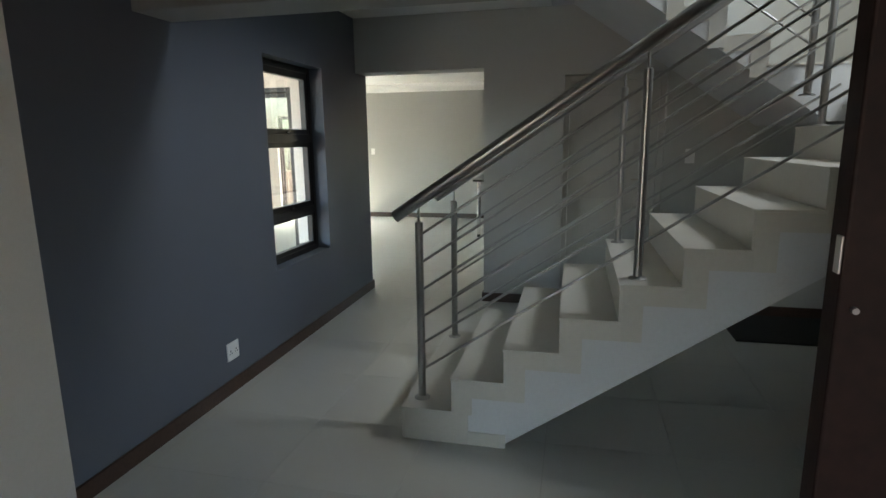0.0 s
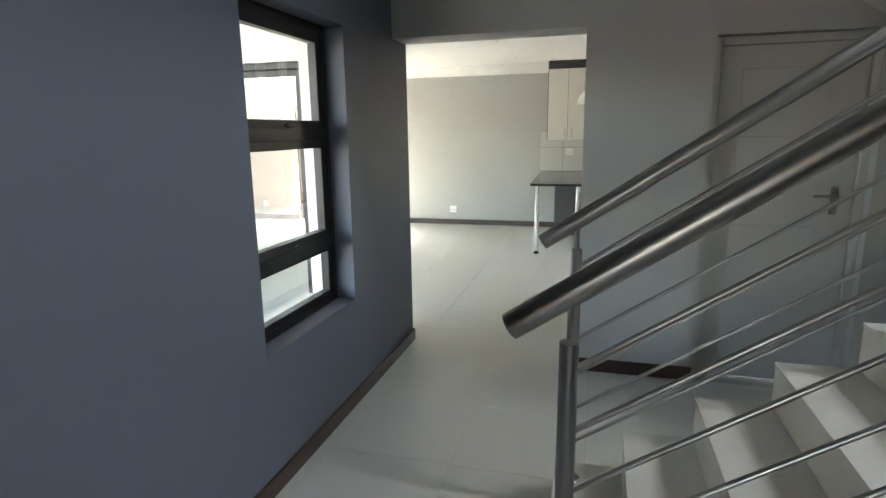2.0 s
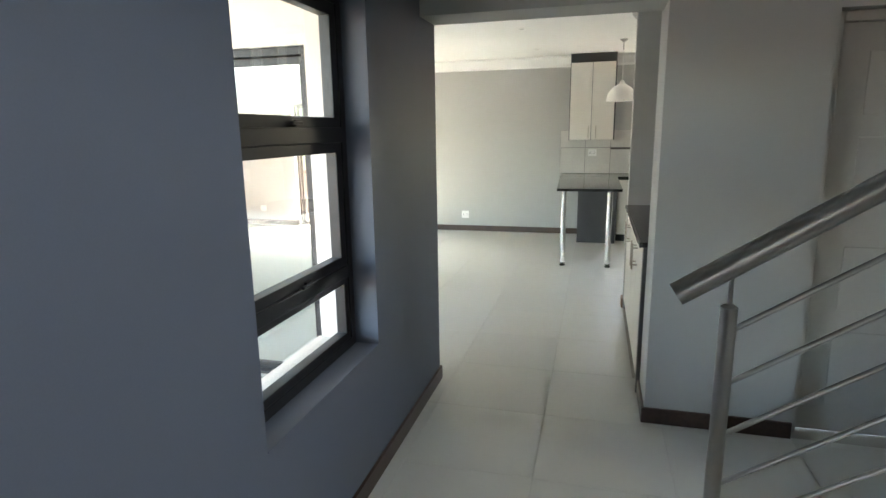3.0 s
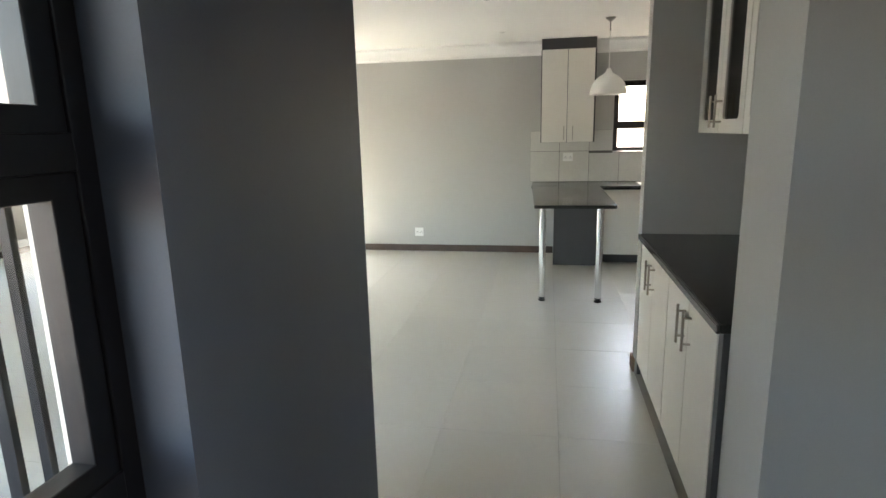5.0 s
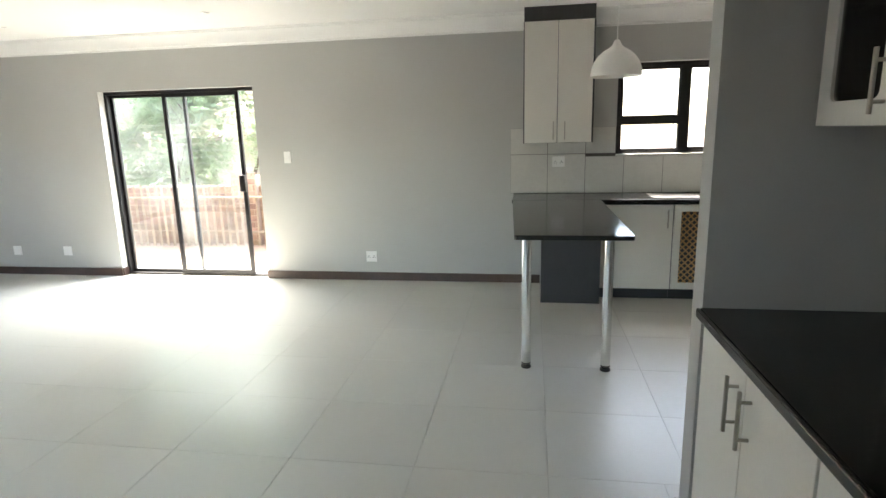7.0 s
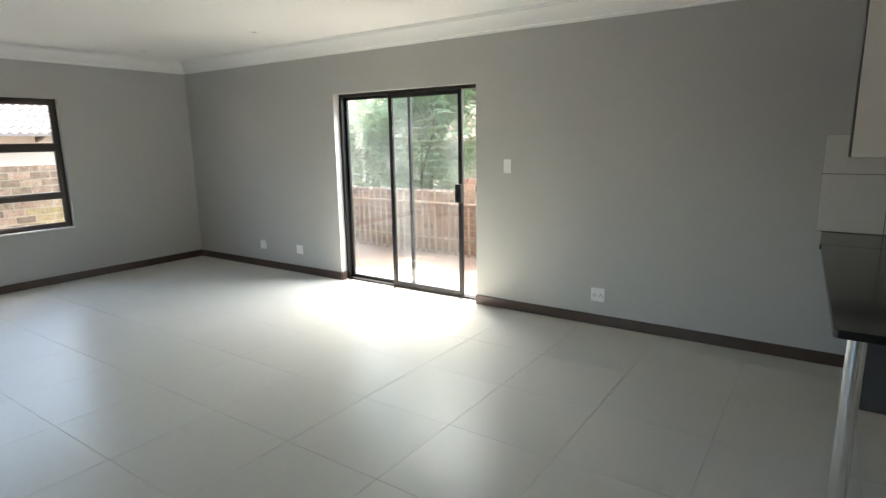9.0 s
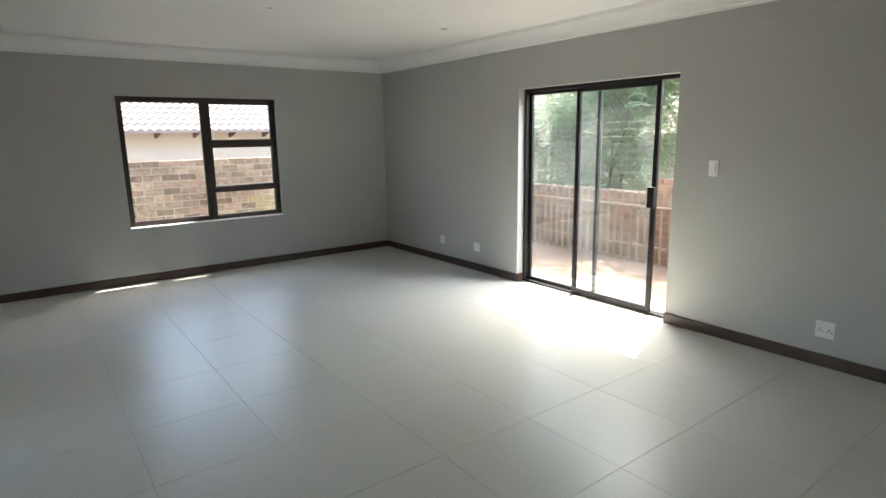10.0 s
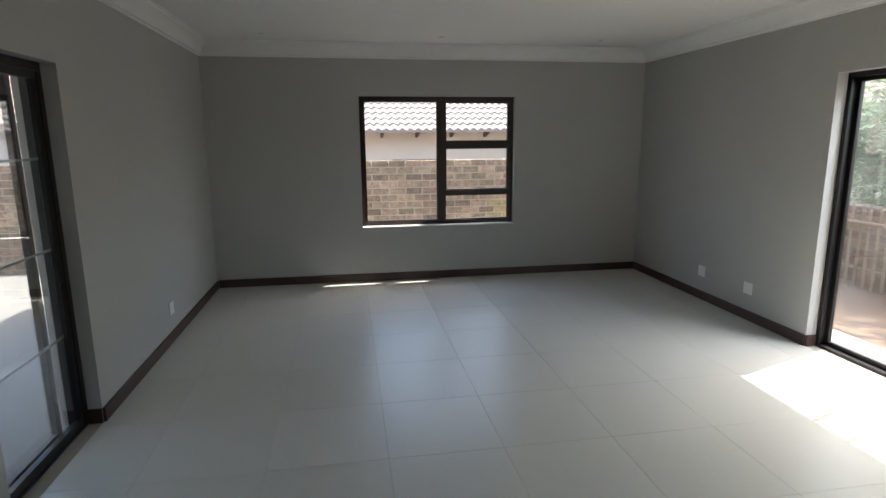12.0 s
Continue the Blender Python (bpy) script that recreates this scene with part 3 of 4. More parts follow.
# front double door: the fixed leaf is shut
fd = thing("door_4", (2.78, -4.33, 0), "red-brown stained wooden entrance door leaf, shut", "door", "", "structure")
part("door_leaf", box(bmesh.new(), 2.35, -4.37, 0.01, 3.16, -4.325, 2.07, 0.004), DOORWOOD, fd)
for z0, z1 in ((0.2, 0.9), (1.15, 1.95)):
    part("panel", box(bmesh.new(), 2.47, -4.38, z0, 3.02, -4.315, z1, 0.012), DOORWOOD, fd)
part("lock_plate", box(bmesh.new(), 2.3475, -4.366, 1.352, 2.351, -4.35, 1.40, 0.001), STEEL, fd, "steel strike plate")
bm = tube(bmesh.new(), (2.368, -4.369, 1.308), (2.368, -4.378, 1.308), 0.0042)
part("keyhole", bm, STEEL, fd, "", True)
bm = bmesh.new()
for p in ((3.16, 0.0, 3.265, 2.1), (1.19, 2.075, 3.16, 2.1)):
    box(bm, p[0], -4.40, p[1], p[2], -4.30 if p[0] > 3 else -4.425, p[3], 0.003)
part("door_frame", bm, DOORWOOD, fd)

# ---- staircase ----
XS, G, RISE, Y0, Y1 = 1.193, 0.2615, 0.1745, -2.575, -1.38
stairs = thing("staircase", (XS, (Y0 + Y1) / 2, 0), "beige tiled concrete staircase with white plastered sides", "staircase")


def prism(bm, outline, y0, y1):
    """An outline in x and z, carried from y0 to y1."""
    a = [bm.verts.new((x, y0, z)) for x, z in outline]
    b = [bm.verts.new((x, y1, z)) for x, z in outline]
    bm.faces.new(a)
    bm.faces.new(b[::-1])
    for k in range(len(a)):
        bm.faces.new((a[k], a[(k + 1) % len(a)], b[(k + 1) % len(a)], b[k]))
    return bm


N1 = 10
zig = [(XS + 0.012, 0.0)]
for k in range(N1):
    zig += [(XS + 0.012 + k * G, (k + 1) * RISE - 0.012), (XS + 0.012 + (k + 1) * G, (k + 1) * RISE - 0.012)]
top_x = XS + 0.012 + N1 * G
zig[-1] = (4.4, N1 * RISE - 0.012)
zig += [(4.4, N1 * RISE - 0.17), (3.97, N1 * RISE - 0.17), (1.72, 0.019), (1.72, 0.0)]
part("stair_body", prism(bmesh.new(), zig, Y0 + 0.008, Y1), STRINGER, stairs, "white plastered stringer")
for k in range(N1):
    x, z = XS + k * G, (k + 1) * RISE
    end = x + G + 0.012 if k < N1 - 1 else 4.4
    part("tread", box(bmesh.new(), x - 0.004, Y0, z - 0.012, end, Y1 + 0.004, z, 0.002), STEP, stairs)
    part("riser", box(bmesh.new(), x, Y0, z - RISE + 0.0004, x + 0.012, Y1 + 0.004, z - 0.012, 0.001), STEP, stairs)
    if k == 0:
        part("side_tile", box(bmesh.new(), x + 0.0125, Y0 + 0.0004, 0.0, x + G + 0.085, Y0 + 0.0085, z - 0.012, 0.001), STEP, stairs)
        part("side_tile", box(bmesh.new(), x + G + 0.086, Y0 + 0.0004, 0.0, x + 0.535, Y0 + 0.0085, 0.07, 0.001), STEP, stairs)
    else:
        low = z - RISE - (0.012 if k == 1 else 0.095)
        x_end = x + G + 0.012 if k < N1 - 1 else 4.4
        band = [(x + 0.0125, low), (x + 0.105, low), (x + 0.105, z - 0.095), (x_end, z - 0.095), (x_end, z - 0.0125), (x + 0.0125, z - 0.0125)]
        part("side_tile", prism(bmesh.new(), band, Y0 + 0.0004, Y0 + 0.0079), STEP, stairs)

# upper flight, back towards the blue wall
upper = thing("upper_staircase", (3.4, -0.7, 1.76), "white plastered upper stair flight with tiled steps", "staircase")
X2, Z2, G2 = 3.10, (N1 + 1) * RISE, 0.2415
pts = [(4.39, Z2)]
for k in range(5):
    pts += [(X2 - k * G2, Z2 + k * RISE), (X2 - k * G2, Z2 + (k + 1) * RISE)]
pts += [(X2 - 5 * G2, Z2 + 5 * RISE)]
low = [(1.795, 2.79), (1.795, 2.62), (1.98, 2.62), (3.45, 1.60), (4.39, 1.60)]
part("stair_body", prism(bmesh.new(), pts + low, Y1 + 0.012, -0.001), STRINGER, upper, "white plastered flight with a sloping soffit")
part("tread", box(bmesh.new(), X2, Y1 + 0.006, Z2, 4.39, -0.001, Z2 + 0.012, 0.002), STEP, upper)
for k in range(5):
    x, z = X2 - k * G2, Z2 + (k + 1) * RISE
    part("tread", box(bmesh.new(), x - G2, Y1 + 0.006, z, x + 0.004, -0.001, z + 0.012, 0.002), STEP, upper)
    part("riser", box(bmesh.new(), x + 0.0002, Y1 + 0.006, z - RISE + 0.0125, x + 0.010, -0.001, z - 0.0004, 0.001), STEP, upper)
    band = [(x, z - RISE - 0.06), (x - 0.09, z - RISE - 0.06), (x - 0.09, z - 0.08), (x - G2, z - 0.08), (x - G2, z), (x, z)]
    part("side_tile", prism(bmesh.new(), band, Y1 + 0.005, Y1 + 0.0118), STEP, upper)


def balustrade(name, x0, y, label):
    """A steel balustrade: posts with a foot and a stem, six thin rails and a round handrail."""
    root = thing(name, (x0, y, RISE), label, "railing", "stair balustrades")
    slope = RISE / G
    rail_z = lambda x: 1.143 + slope * (x - x0 + 0.122)
    for x, steps in ((x0, 1), (x0 + 1.055, 5), (x0 + 2.125, 9)):
        z = RISE * steps
        bm = tube(bmesh.new(), (x, y, z), (x, y, z + 0.938), 0.0205, 20)
        post = part("post", bm, STEEL, root, "", True)
        bm = lathe(bmesh.new(), [(0.0, 0.0), (0.042, 0.0), (0.042, 0.004), (0.036, 0.009), (0.021, 0.012), (0.0, 0.012)], (x, y, z), 24)
        part("foot", bm, STEEL, post, "", True)
        bm = lathe(bmesh.new(), [(0.0205, 0.0), (0.0205, 0.004), (0.012, 0.009), (0.0, 0.010)], (x, y, z + 0.938), 20)
        part("cap", bm, STEEL, post, "", True)
        part("stem", tube(bmesh.new(), (x, y, z + 0.945), (x, y, rail_z(x) - 0.015), 0.006, 10), STEEL, post, "", True)
    end = x0 + 2.2
    for k in range(6):
        z = 0.330 + 0.1438 * k
        part("rail", tube(bmesh.new(), (x0, y, z), (end, y, z + slope * (end - x0)), 0.0072, 10), STEEL, root, "", True)
    bm = tube(bmesh.new(), (x0 - 0.125, y, rail_z(x0 - 0.125)), (end, y, rail_z(end)), 0.030, 24)
    part("handrail", bm, STEEL, root, "round handrail", True)
    return root


balustrade("balustrade", 1.27, -2.447, "brushed stainless steel stair balustrade with six thin rails")
balustrade("balustrade", 1.248, -1.492, "brushed stainless steel stair balustrade with six thin rails")
# upper balustrade
ub = thing("upper_balustrade", (3.31, -1.42, N1 * RISE), "brushed stainless steel balustrade on the upper flight", "railing")
for x, z in ((3.31, N1 * RISE), (2.25, Z2 + 4 * RISE)):
    post = part("post", tube(bmesh.new(), (x, -1.42, z), (x, -1.42, z + 1.02), 0.0205, 18), STEEL, ub, "", True)
    part("foot", lathe(bmesh.new(), [(0.0, 0.0), (0.042, 0.0), (0.042, 0.004), (0.036, 0.009), (0.021, 0.012), (0.0, 0.012)], (x, -1.42, z), 24), STEEL, post, "", True)
for k in range(6):
    z = Z2 + 0.10 + 0.144 * k
    part("rail", tube(bmesh.new(), (3.31, -1.42, z), (2.25, -1.42, z + 1.06 * RISE / G2), 0.0072, 10), STEEL, ub, "", True)
part("handrail", tube(bmesh.new(), (3.42, -1.42, Z2 + 0.93), (2.1, -1.42, Z2 + 0.93 + 1.32 * RISE / G2), 0.0255, 20), STEEL, ub, "", True)

mat_ob = finish("floor_mat", box(bmesh.new(), 3.25, -0.73, 0.0, 4.35, -0.05, 0.016, 0.005), RUBBER)
tagged(mat_ob, "black rubber mat on the floor under the stairs", "mat")

# ---- kitchen ----
def bar_handle(bm, axis, at, side, u, w0, w1, r=0.006, off=0.032):
    """An upright T-bar handle on a door whose face lies at at."""
    p = lambda a, b, c: (a, b, c) if axis == "x" else (b, a, c)
    f = at + side * off
    tube(bm, p(u, f, w0), p(u, f, w1), r, 12)
    for w in (w0 + 0.03, w1 - 0.03):
        tube(bm, p(u, at, w), p(u, f, w), r * 0.85, 10)
    return bm


def slab(bm, outline, z0, z1):
    """A flat slab with an outline in x and y."""
    a = [bm.verts.new((x, y, z0)) for x, y in outline]
    b = [bm.verts.new((x, y, z1)) for x, y in outline]
    bm.faces.new(a[::-1])
    bm.faces.new(b)
    for k in range(len(a)):
        bm.faces.new((a[k], a[(k + 1) % len(a)], b[(k + 1) % len(a)], b[k]))
    bmesh.ops.bevel(bm, geom=list(bm.edges), offset=0.003, segments=2, profile=0.5, affect="EDGES")
    return bm


# granite top: breakfast bar and the run under the window
top = thing("granite_worktop", (0.86, 4.6, 0.88), "polished black granite worktop forming a breakfast bar", "worktop")
BX0, BX1, BY = 0.49, 1.205, 3.405
part("bar_top", slab(bmesh.new(), [(0.503, BY + 0.012), (0.515, BY), (BX1 - 0.012, BY), (BX1, BY + 0.012), (BX1, 5.105), (0.436, 5.105)], 0.879, 0.909), GRANITE, top)
part("run_top", box(bmesh.new(), 0.43, 5.108, 0.879, 4.2, YB - 0.002, 0.909, 0.004), GRANITE, top)
part("run_top_edge", box(bmesh.new(), 1.21, 5.100, 0.865, 4.2, 5.112, 0.879, 0.001), GRANITE, top)


def bar_leg(x, y):
    leg_ob = thing("bar_leg", (x, y, 0), "chrome tubular leg with black foot under the breakfast bar", "table leg", "legs of the breakfast bar")
    part("tube", tube(bmesh.new(), (x, y, 0.03), (x, y, 0.879), 0.030, 28), CHROME, leg_ob, "", True)
    bm = lathe(bmesh.new(), [(0.0, 0.0), (0.030, 0.0), (0.033, 0.004), (0.033, 0.012), (0.022, 0.016), (0.022, 0.026), (0.0305, 0.032), (0.0305, 0.04), (0.0, 0.04)], (x, y, 0), 24)
    part("foot", bm, RUBBER, leg_ob, "black levelling foot", True)
    return leg_ob


bar_leg(0.578, 3.56)
bar_leg(1.081, 3.555)

# charcoal end panel under the bar
tagged(finish("end_panel", box(bmesh.new(), 0.69, 4.98, 0.0, 1.20, 5.02, 0.878, 0.002), CARCASS), "charcoal melamine end panel under the breakfast bar", "panel")
tagged(finish("corner_carcass", box(bmesh.new(), 0.70, 5.021, 0.0, 1.20, YB - 0.016, 0.877, 0.002), CARCASS), "charcoal melamine corner carcass under the worktop", "cabinet")


def base_unit(x0, x1, handle, label, lattice=False):
    """A base cabinet under the window run, its front towards the room."""
    c = thing("base_cabinet", ((x0 + x1) / 2, 5.4, 0), label, "cabinet", "kitchen base cabinets")
    part("body", box(bmesh.new(), x0, 5.15, 0.10, x1, YB - 0.01, 0.862, 0.001), CARCASS, c)
    part("plinth", box(bmesh.new(), x0, 5.19, 0.0, x1, 5.206, 0.10, 0.001), CARCASS, c)
    if not lattice:
        dr = part("door", box(bmesh.new(), x0 + 0.003, 5.130, 0.105, x1 - 0.003, 5.148, 0.86, 0.002), MELAMINE, c)
        part("handle", bar_handle(bmesh.new(), "x", 5.130, -1, handle, 0.66, 0.82), NICKEL, dr, "", True)
    else:
        dr = part("door", frame_bars(bmesh.new(), "x", 5.139, 0.018, x0 + 0.003, x1 - 0.003, 0.105, 0.86, 0.06), MELAMINE, c)
        bm = bmesh.new()
        w = x1 - x0 - 0.12
        for s in (1, -1):
            for k in range(-12, 13):
                z = 0.4825 + k * 0.055
                a, b = Vector((x0 + 0.06, 5.140 + 0.003 * s, z - s * w / 2)), Vector((x1 - 0.06, 5.140 + 0.003 * s, z + s * w / 2))
                lo, hi = 0.165, 0.80
                if min(a.z, b.z) < lo or max(a.z, b.z) > hi:
                    def clip(p, q):
                        t0, t1 = 0.0, 1.0
                        dz = q.z - p.z
                        ts = sorted(((lo - p.z) / dz, (hi - p.z) / dz))
                        t0, t1 = max(t0, ts[0]), min(t1, ts[1])
                        return (p.lerp(q, t0), p.lerp(q, t1)) if t1 - t0 > 0.02 else None
                    cc = clip(a, b)
                    if not cc:
                        continue
                    a, b = cc
                tube(bm, a, b, 0.006, 6)
        part("lattice", bm, LATTICE, dr, "honey-coloured woven wood lattice")
    return c


base_unit(1.215, 1.82, 1.77, "white melamine base cabinet under the kitchen window")
base_unit(1.823, 2.33, 0, "white base cabinet with a honey lattice door", True)
base_unit(2.333, 2.95, 2.39, "white melamine base cabinet under the kitchen window")
base_unit(2.953, 4.19, 3.0, "white melamine base cabinet under the kitchen window")

# steel drop-in sink
sink = thing("sink", (2.1, 5.4, 0.909), "stainless steel sink let into the granite worktop", "sink")
bm = bmesh.new()
for p in ((1.66, 5.19, 2.62, 5.225), (1.66, 5.535, 2.62, 5.57), (1.66, 5.225, 1.70, 5.535), (2.58, 5.225, 2.62, 5.535), (2.10, 5.225, 2.16, 5.535)):
    box(bm, p[0], p[1], 0.9095, p[2], p[3], 0.914, 0.001)
part("rim", bm, STEEL, sink, "bright steel rim")
for a, b in ((1.70, 2.10), (2.16, 2.58)):
    part("basin", box(bmesh.new(), a, 5.225, 0.9092, b, 5.535, 0.9105, 0), STEEL, sink)

# tall wall cabinet with two doors
wc = thing("wall_cabinet", (0.833, 5.5, 1.40), "white two-door wall cabinet with charcoal edges up to the ceiling", "cabinet")
part("body", box(bmesh.new(), 0.523, 5.354, 1.400, 1.144, YB - 0.001, 2.448, 0.001), CARCASS, wc)
part("top_filler", box(bmesh.new(), 0.528, 5.338, 2.449, 1.139, YB - 0.09, L_CEIL - 0.002, 0.001), CARCASS, wc, "charcoal filler strip")
for a, b, h in ((0.533, 0.822, 0.790), (0.828, 1.126, 0.891)):
    dr = part("door", box(bmesh.new(), a, 5.334, 1.402, b, 5.352, 2.446, 0.002), MELAMINE, wc)
    part("handle", bar_handle(bmesh.new(), "x", 5.334, -1, h, 1.43, 1.59, 0.005, 0.028), NICKEL, dr, "", True)

# tiled splashback: large tiles under a cut row
splash = thing("splashback", (1.4, YB - 0.006, 0.91), "grey-white large tile splashback behind the worktop", "splashback", "", "structure")
part("backing", box(bmesh.new(), 0.397, YB - 0.004, 0.909, 4.19, YB - 0.0005, 1.245, 0), DARK_GROUT, splash)
part("backing", box(bmesh.new(), 0.397, YB - 0.004, 1.245, 1.384, YB - 0.0005, 1.533, 0), DARK_GROUT, splash)
x = 0.396
while x < 4.1:
    for z0, z1 in ((0.911, 1.286), (1.286, 1.534)):
        x1 = min(x + 0.3555, 4.19)
        if z0 > 1.2:
            if x > 1.385:
                continue
            x1 = min(x1, 1.383)
        elif x1 > 1.385:
            z1 = 1.260
        part("tile", box(bmesh.new(), x + 0.0022, YB - 0.010, z0 + 0.0022, x1 - 0.0022, YB - 0.004, z1 - 0.0022, 0.001), SPLASH, splash)
    x += 0.3555


def wall_plate(name, x, y, z, axis, side, kind, label, w=0.082, h=0.082):
    """A flush socket or switch on a wall: a plate with its slots or its rocker."""
    root = thing(name, (x, y, z), label, "socket" if "socket" in name else "switch")
    c = 0.0095
    bm = bmesh.new()
    if axis == "x":
        box(bm, x - w / 2, y, z - h / 2, x + w / 2, y + side * c, z + h / 2, 0.003)
    else:
        box(bm, x, y - w / 2, z - h / 2, x + side * c, y + w / 2, z + h / 2, 0.003)
    part("plate", bm, PLASTIC, root)
    q = lambda u, v, s, t, d: (x + u - s / 2, y + side * c, z + v - t / 2, x + u + s / 2, y + side * (c + d), z + v + t / 2) if axis == "x" else (x + side * c, y + u - s / 2, z + v - t / 2, x + side * (c + d), y + u + s / 2, z + v + t / 2)
    if kind == "socket":
        for u in (-w * 0.24, w * 0.24):
            for du, dv, s, t in ((0, 0.012, 0.007, 0.010), (-0.011, -0.004, 0.008, 0.006), (0.011, -0.004, 0.008, 0.006)):
                part("slot", box(bmesh.new(), *q(u + du, dv - 0.008, s, t, 0.0006), 0), HOLE, root)
            part("rocker", box(bmesh.new(), *q(u, h * 0.30, 0.014, 0.018, 0.004), 0.0015), PLASTIC, root)
    elif kind == "switch":
        part("rocker", box(bmesh.new(), *q(0, 0, w * 0.42, h * 0.34, 0.004), 0.002), PLASTIC, root)
    return root


wall_plate("wall_socket", 0.0, -2.237, 0.261, "y", 1, "socket", "white double wall socket low on the blue wall", 0.118, 0.112)
wall_plate("wall_socket", -1.054, YB, 0.258, "x", -1, "socket", "white double wall socket above the skirting", 0.115, 0.115)
wall_plate("wall_socket", 0.855, YB - 0.010, 1.215, "x", -1, "socket", "white double wall socket on the splashback", 0.118, 0.1)
wall_plate("light_switch", -1.903, YB, 1.301, "x", -1, "switch", "white light switch beside the sliding door", 0.075, 0.12)
wall_plate("wall_socket", -4.667, YB, 0.283, "x", -1, "blank", "blank white wall plate above the skirting", 0.105, 0.105)
wall_plate("wall_socket", -5.33, YB, 0.283, "x", -1, "blank", "blank white wall plate above the skirting", 0.105, 0.105)
wall_plate("wall_socket", -5.05, YS, 0.268, "x", 1, "blank", "blank white wall plate above the skirting", 0.105, 0.105)
wall_plate("wall_socket", 1.785, 1.39, 1.197, "y", -1, "socket", "white double wall socket over the pantry counter", 0.118, 0.1)
wall_plate("light_switch", 2.966, 0.0, 1.36, "x", -1, "switch", "white light switch beside the interior door", 0.075, 0.12)

# pantry counter and its base units
PX = 1.172
ct = thing("pantry_worktop", (1.48, 1.18, 0.889), "polished black granite pantry worktop", "worktop")
part("slab", box(bmesh.new(), PX + 0.012, 0.343, 0.889, 1.785, 2.021, 0.919, 0.002), GRANITE, ct)
part("front_edge", box(bmesh.new(), PX - 0.003, 0.343, 0.886, PX + 0.0118, 2.021, 0.9185, 0.005), GRANITE, ct, "rounded polished front edge")


def pantry_unit(y0, y1, label):
    c = thing("pantry_base_cabinet", (1.49, (y0 + y1) / 2, 0), label, "cabinet", "pantry base cabinets")
    part("body", box(bmesh.new(), PX + 0.04, y0, 0.09, 1.783, y1, 0.888, 0.001), CARCASS, c)
    part("plinth", box(bmesh.new(), PX + 0.075, y0, 0.0, PX + 0.09, y1, 0.09, 0.001), CARCASS, c)
    m = (y0 + y1) / 2
    for a, b, h in ((y0 + 0.004, m - 0.0025, m - 0.05), (m + 0.0025, y1 - 0.004, m + 0.05)):
        dr = part("door", box(bmesh.new(), PX + 0.02, a, 0.095, PX + 0.038, b, 0.882, 0.002), MELAMINE, c)
        part("handle", bar_handle(bmesh.new(), "y", PX + 0.02, -1, h, 0.665, 0.835), NICKEL, dr, "", True)
    return c


pantry_unit(0.395, 1.195, "white two-door pantry base cabinet with bar handles")
pantry_unit(1.199, 2.000, "white two-door pantry base cabinet with bar handles")
tagged(finish("pantry_end_panel", box(bmesh.new(), PX + 0.022, 0.343, 0.0, 1.783, 0.393, 0.888, 0.002), CARCASS), "charcoal melamine end panel beside the pantry units", "panel")
tagged(finish("pantry_filler", box(bmesh.new(), PX + 0.028, 2.001, 0.0, PX + 0.05, 2.0205, 0.888, 0.001), CARCASS), "charcoal filler strip beside the nib wall", "panel")


def glass_unit(y0, y1, label):
    """A wall cabinet with two glazed doors: the pane has rounded lower corners."""
    c = thing("glass_wall_cabinet", (1.62, (y0 + y1) / 2, 1.52), label, "cabinet", "glazed wall cabinets")
    x0, z0, z1 = 1.466, 1.52, 2.45
    bm = bmesh.new()
    t = 0.016
    box(bm, x0 + 0.02, y0, z0, 1.783, y0 + t, z1)
    box(bm, x0 + 0.02, y1 - t, z0, 1.783, y1, z1)
    box(bm, x0 + 0.02, y0 + t, z0, 1.783, y1 - t, z0 + t)
    box(bm, x0 + 0.02, y0 + t, z1 - t, 1.783, y1 - t, z1)
    box(bm, 1.772, y0 + t, z0 + t, 1.783, y1 - t, z1 - t)
    part("body", bm, CARCASS, c)
    for z in (1.83, 2.14):
        part("shelf", box(bmesh.new(), x0 + 0.05, y0 + t, z, 1.771, y1 - t, z + 0.016, 0.001), MELAMINE, c)
    m = (y0 + y1) / 2
    for a, b, h in ((y0 + 0.004, m - 0.0025, m - 0.045), (m + 0.0025, y1 - 0.004, m + 0.045)):
        dr = part("door", glazed_front(x0, a, b, z0 + 0.002, z1 - 0.002, 0.068), MELAMINE, c)
        pane("y", x0 + 0.012, a + 0.06, b - 0.06, z0 + 0.062, z1 - 0.062, dr, CABGLASS)
        part("handle", bar_handle(bmesh.new(), "y", x0, -1, h, z0 + 0.03, z0 + 0.19), NICKEL, dr, "", True)
    return c


